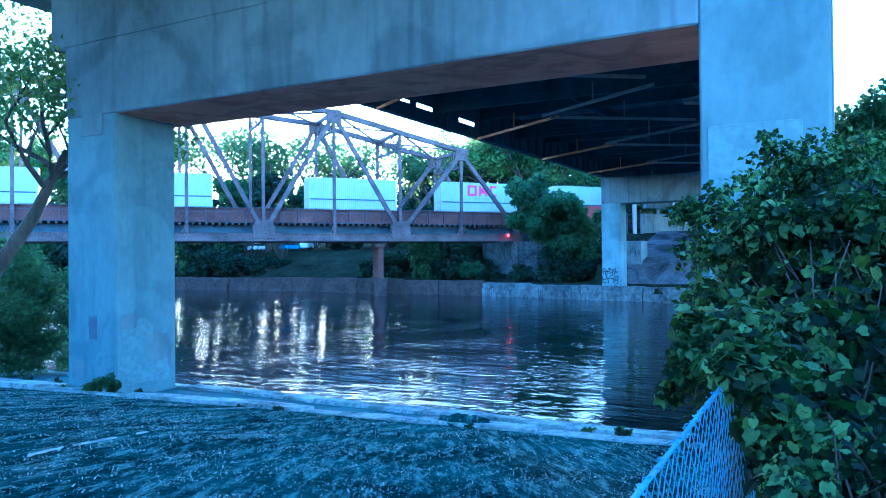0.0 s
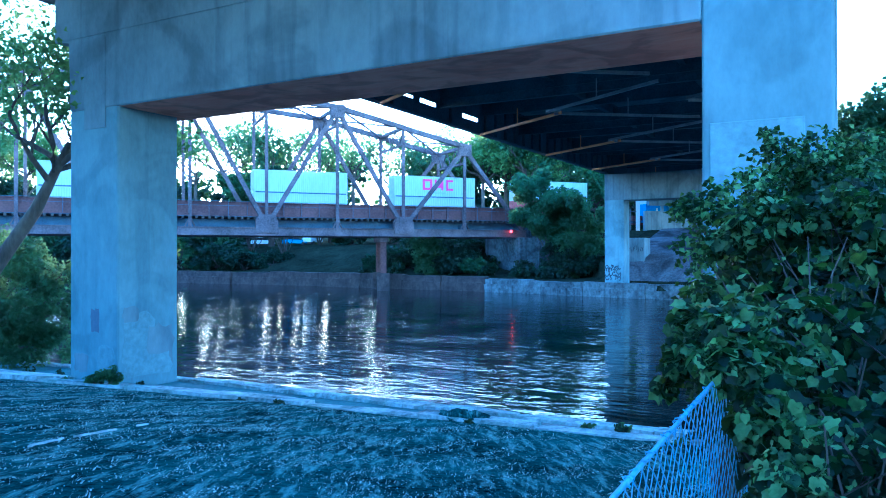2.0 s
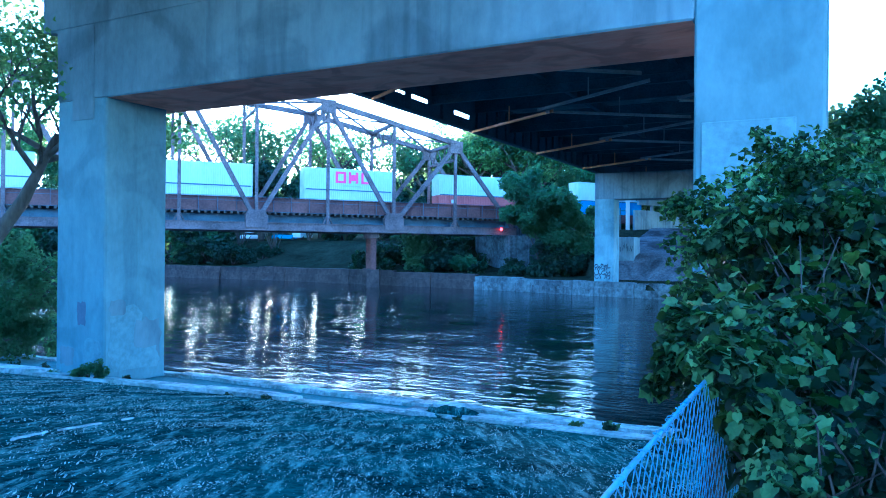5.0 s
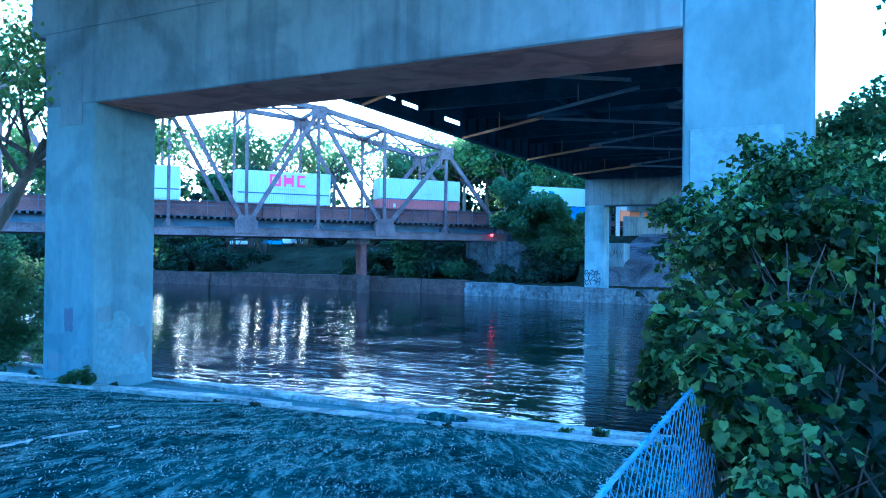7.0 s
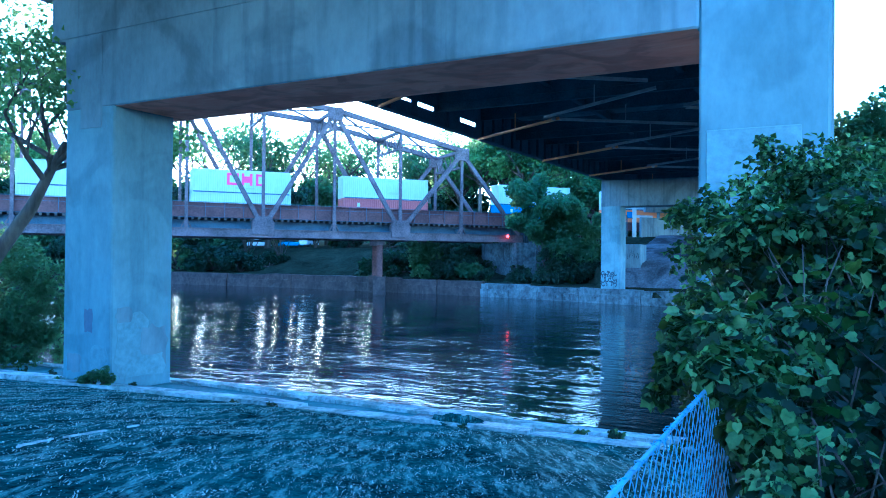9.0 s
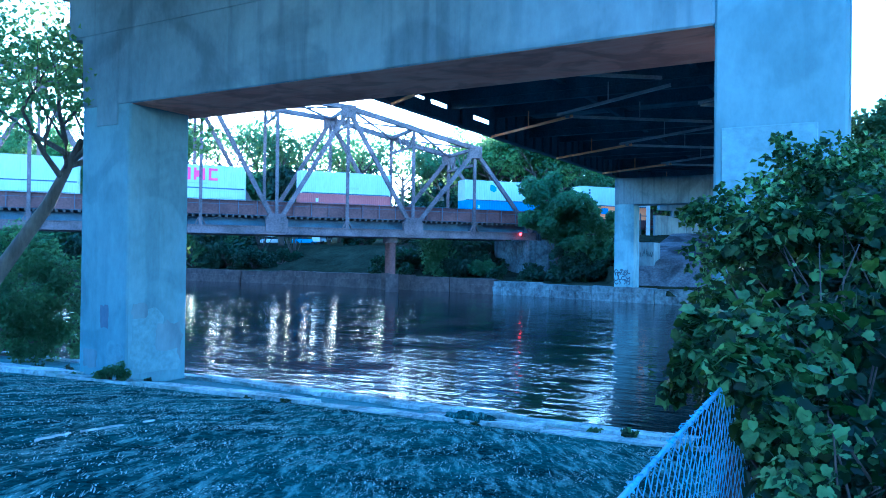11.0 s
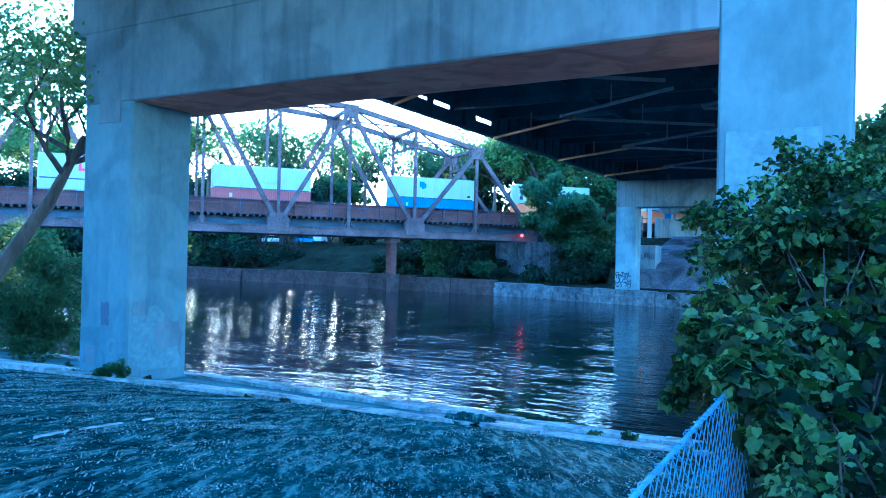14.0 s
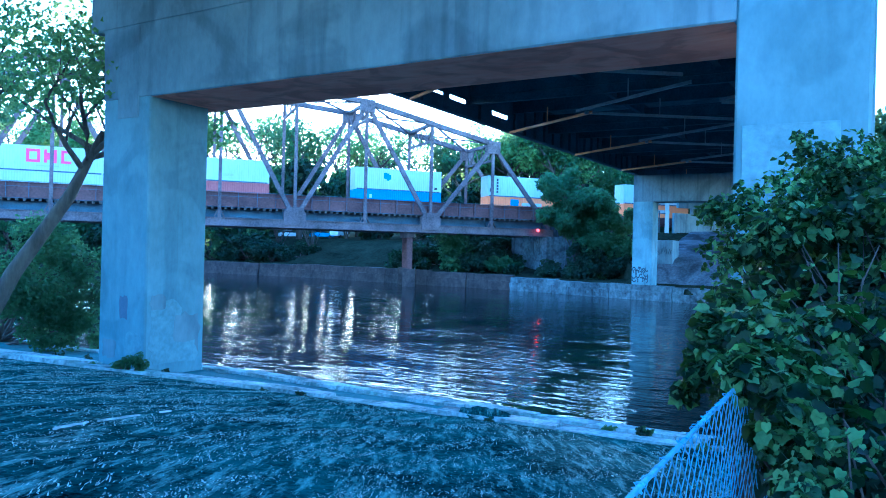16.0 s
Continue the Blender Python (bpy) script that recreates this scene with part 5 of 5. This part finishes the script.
# ---- parked vehicles beyond the far bank ----
def car(at, turn, paint, label, van=False):
    ob = thing("car", label, "car", "parked cars", Matrix.Translation(at) @ pose(0, 0, 0, 0, 0, turn))
    prof = [(-2.2, 0.35), (-2.2, 0.95), (-1.9, 1.05), (-1.0, 1.1), (1.3, 1.05), (2.15, 0.85), (2.25, 0.4)]
    cab = [(-1.7, 1.05), (-1.35, 1.5), (0.3, 1.52), (1.05, 1.08)]
    if van:
        prof = [(-2.6, 0.4), (-2.6, 2.3), (1.2, 2.35), (2.0, 1.3), (2.6, 1.1), (2.6, 0.45)]
        cab = [(1.1, 1.35), (1.15, 2.2), (1.35, 2.2), (1.95, 1.35)]

    def hull(pts, w, mat, name):
        bm = bmesh.new()
        l0 = [bm.verts.new((x, -w, z)) for x, z in pts]
        l1 = [bm.verts.new((x, w, z)) for x, z in pts]
        bm.faces.new(l0)
        bm.faces.new(l1[::-1])
        for k in range(len(pts)):
            j = (k + 1) % len(pts)
            bm.faces.new((l0[k], l1[k], l1[j], l0[j]))
        return part(name, bm, mat, ob, bevel=0.07)

    hull(prof, 0.88, paint, "body")
    hull(cab, 0.8 if not van else 0.9, GLASS, "windows")
    if not van:
        hull([(-1.36, 1.48), (-1.3, 1.56), (0.25, 1.58), (0.35, 1.5)], 0.76, paint, "roof")
    for x in (-1.4, 1.4):
        for y in (-0.8, 0.8):
            bm = bmesh.new()
            bmesh.ops.create_cone(bm, cap_ends=True, segments=16, radius1=0.33, radius2=0.33, depth=0.22, matrix=Matrix.Translation((x, y, 0.33)) @ Matrix.Rotation(math.pi / 2, 4, "X"))
            part("wheel", bm, TYRE, ob)
    return ob


for px, dep, turn, paint, label, van in ((460, 142, 10, CAR_WHITE, "white parked car beyond the trees", False), (516, 140, 20, CAR_BLUE, "blue parked car beyond the trees", False), (548, 142, 75, CAR_WHITE, "white parked van beyond the trees", True)):
    c = seen_at(px, 447, dep)
    car((c.x, c.y, gz(c.x, c.y)), turn, paint, label, van)

# ---- train ----
SPEED = -3.70
BOX_L, BOX_W, BOX_H = 12.19, 2.44, 2.88
BOX_Y = 4.8


def shipping_container(mat, label, marks=()):
    """A corrugated container with its corner on the origin: x along, y across, z up. marks: rows of material, x, z, width, height."""
    ob = thing("shipping_container", label, "container", "containers on the train")
    bm = bmesh.new()
    ribs = 44
    for y, sgn in ((0.05, -1), (BOX_W - 0.05, 1)):
        row = []
        for k in range(ribs):
            x0 = 0.12 + (BOX_L - 0.24) * k / ribs
            w = (BOX_L - 0.24) / ribs
            row += [(x0, y), (x0 + w * 0.35, y), (x0 + w * 0.5, y - sgn * 0.016), (x0 + w * 0.85, y - sgn * 0.016)]
        row.append((BOX_L - 0.12, y))
        lo = [bm.verts.new((x, yy, 0.14)) for x, yy in row]
        hi = [bm.verts.new((x, yy, BOX_H - 0.1)) for x, yy in row]
        for k in range(len(row) - 1):
            bm.faces.new((lo[k], lo[k + 1], hi[k + 1], hi[k]))
    box(bm, (0.06, 0.06, BOX_H - 0.06), (BOX_L - 0.06, BOX_W - 0.06, BOX_H - 0.02))
    box(bm, (0.06, 0.06, 0.04), (BOX_L - 0.06, BOX_W - 0.06, 0.10))
    part("shell", bm, mat, ob, "corrugated painted steel walls")
    bm = bmesh.new()
    for y in (0, BOX_W - 0.12):
        box(bm, (0, y, 0), (BOX_L, y + 0.12, 0.16))
        box(bm, (0, y, BOX_H - 0.12), (BOX_L, y + 0.12, BOX_H))
        for x in (0, BOX_L - 0.16):
            box(bm, (x, y, 0), (x + 0.16, y + 0.12, BOX_H))
    for x in (0, BOX_L - 0.14):
        box(bm, (x, 0, BOX_H - 0.14), (x + 0.14, BOX_W, BOX_H))
        box(bm, (x, 0, 0), (x + 0.14, BOX_W, 0.16))
    part("frame", bm, mat, ob)
    bm = bmesh.new()
    box(bm, (0.2, -0.012, -0.02), (BOX_L - 0.2, 0.06, 0.13))
    part("bottom_rail", bm, STEEL_DARK, ob, "grimy dark bottom rail")
    for x0, x1 in ((0.03, 0.07), (BOX_L - 0.07, BOX_L - 0.03)):
        for y0 in (0.13, BOX_W / 2 + 0.01):
            bm = bmesh.new()
            box(bm, (x0, y0, 0.17), (x1, y0 + BOX_W / 2 - 0.14, BOX_H - 0.15))
            for yy in (0.3, 0.75):
                beam(bm, (x0 - 0.03 if x0 < 1 else x1 + 0.03, y0 + yy, 0.2), (x0 - 0.03 if x0 < 1 else x1 + 0.03, y0 + yy, BOX_H - 0.2), 0.04, 0.04)
            part("door", bm, mat, ob)
    for k, (mm, x, z, w, h) in enumerate(marks):
        bm = bmesh.new()
        box(bm, (x, -0.006 - 0.001 * k, z), (x + w, 0.05, z + h))
        part("marking", bm, mm, ob, "painted marking block")
    return ob


def well_car(label):
    ob = thing("well_car", label, "rail car", "train cars")
    bm = bmesh.new()
    for y in (-0.25, BOX_W + 0.05):
        box(bm, (-0.6, y, -0.15), (BOX_L + 0.6, y + 0.2, 1.0))
    box(bm, (-0.6, -0.2, -0.18), (BOX_L + 0.6, BOX_W + 0.2, -0.04))
    part("well", bm, RUST, ob, "rust-brown steel well")
    for x in (-2.6, BOX_L + 0.6):
        bm = bmesh.new()
        box(bm, (x, 0.1, 0.3), (x + 2.0, BOX_W - 0.1, 1.05))
        part("end_platform", bm, RUST, ob)
        bm = bmesh.new()
        for y in (0.45, BOX_W - 0.6):
            box(bm, (x + 0.1, y, -0.2), (x + 1.9, y + 0.15, 0.2))
        part("bogie", bm, STEEL_DARK, ob)
    return ob


# left end of each car's boxes at the start, lower paint, markings of the upper box
LOGO = [(MAGENTA, 4.2, 1.0, 0.32, 1.5), (MAGENTA, 4.5, 1.0, 0.8, 0.3), (MAGENTA, 4.5, 2.2, 0.8, 0.3), (MAGENTA, 5.3, 1.0, 0.32, 1.5), (MAGENTA, 6.0, 1.0, 0.3, 1.5), (MAGENTA, 6.3, 1.35, 0.75, 0.8), (MAGENTA, 7.0, 1.0, 0.3, 1.5), (MAGENTA, 7.75, 1.0, 0.3, 1.5),
        (MAGENTA, 8.0, 1.0, 0.8, 0.28), (MAGENTA, 8.0, 2.2, 0.8, 0.28), (GREY_TEXT, 5.2, 0.55, 2.4, 0.18)]
ROUND_MARK = [(BLUE_BOX, 4.0, 1.5, 0.35, 0.8), (BLUE_BOX, 4.35, 1.3, 0.35, 0.95), (BLUE_BOX, 4.7, 1.45, 0.25, 0.6), (BLACK, 11.2, 0.4, 0.4, 0.3)]
SIDE_TEXT = [(BLACK, 1.35, 0.5 + 0.42 * k, 0.28, 0.3) for k in range(5)] + [(BLACK, 0.3, 0.6, 0.5, 0.5)]
SMALL_TEXT = [(GREY_TEXT, 6.2, 0.7, 1.6, 0.3)]
TRAIN = [(-89.5, WHITE_BOX, []), (-70.5, WHITE_BOX, []), (-51.5, WHITE_BOX, []), (-27.3, WHITE_BOX, [(GREY_TEXT, 0.9, 2.2, 0.6, 0.12)]), (-8.5, WHITE_BOX, LOGO), (10.6, RED_BOX, SMALL_TEXT), (33.9, BLUE_BOX, ROUND_MARK),
         (53.2, ORANGE_BOX, SIDE_TEXT), (76.0, ORANGE_BOX, []), (95.2, RED_BOX, []), (114.5, WHITE_BOX, [])]
KIND = {WHITE_BOX.name: "white", RED_BOX.name: "dark red", BLUE_BOX.name: "blue", ORANGE_BOX.name: "orange"}
moving = []
for s0, low_mat, marks in TRAIN:
    for z, mat, mk in ((12.76, WHITE_BOX, marks), (9.85, low_mat, [(GREY_TEXT, 8.2, 1.7, 2.4, 0.25)] if low_mat == WHITE_BOX else ([(BLUE_BOX, 3.6, 1.7, 1.3, 0.9), (GREY_TEXT, 5.4, 1.7, 3.2, 0.45)] if low_mat == ORANGE_BOX else [(WHITE_BOX, 2.0, 1.8, 0.35, 0.5)]))):
        c = shipping_container(mat, f"{KIND[mat.name]} corrugated container {'stacked on top' if z > 12 else 'in the well of a rail car'}", mk)
        moving.append((c, s0, z))
    moving.append((well_car("rust-brown double-stack well car"), s0, 9.80))


# ---- motion of the train and the water ----
def motions():
    turn = math.degrees(math.atan2(RV.y, RV.x))
    for ob, s0, z in moving:
        rows = []
        for t in (0, 8, 16):
            p = rl(s0 + SPEED * t, BOX_Y, z)
            rows.append((t, pose(p.x, p.y, p.z, 0, 0, turn)))
        walk(ob, rows)
    base = math.degrees(math.atan2(EX.y, EX.x))
    walk(water, [(0, pose(0, 0, 0, 0, 0, base)), (16, pose(EX.x * -3.2, EX.y * -3.2, 0, 0, 0, base))])


motions()
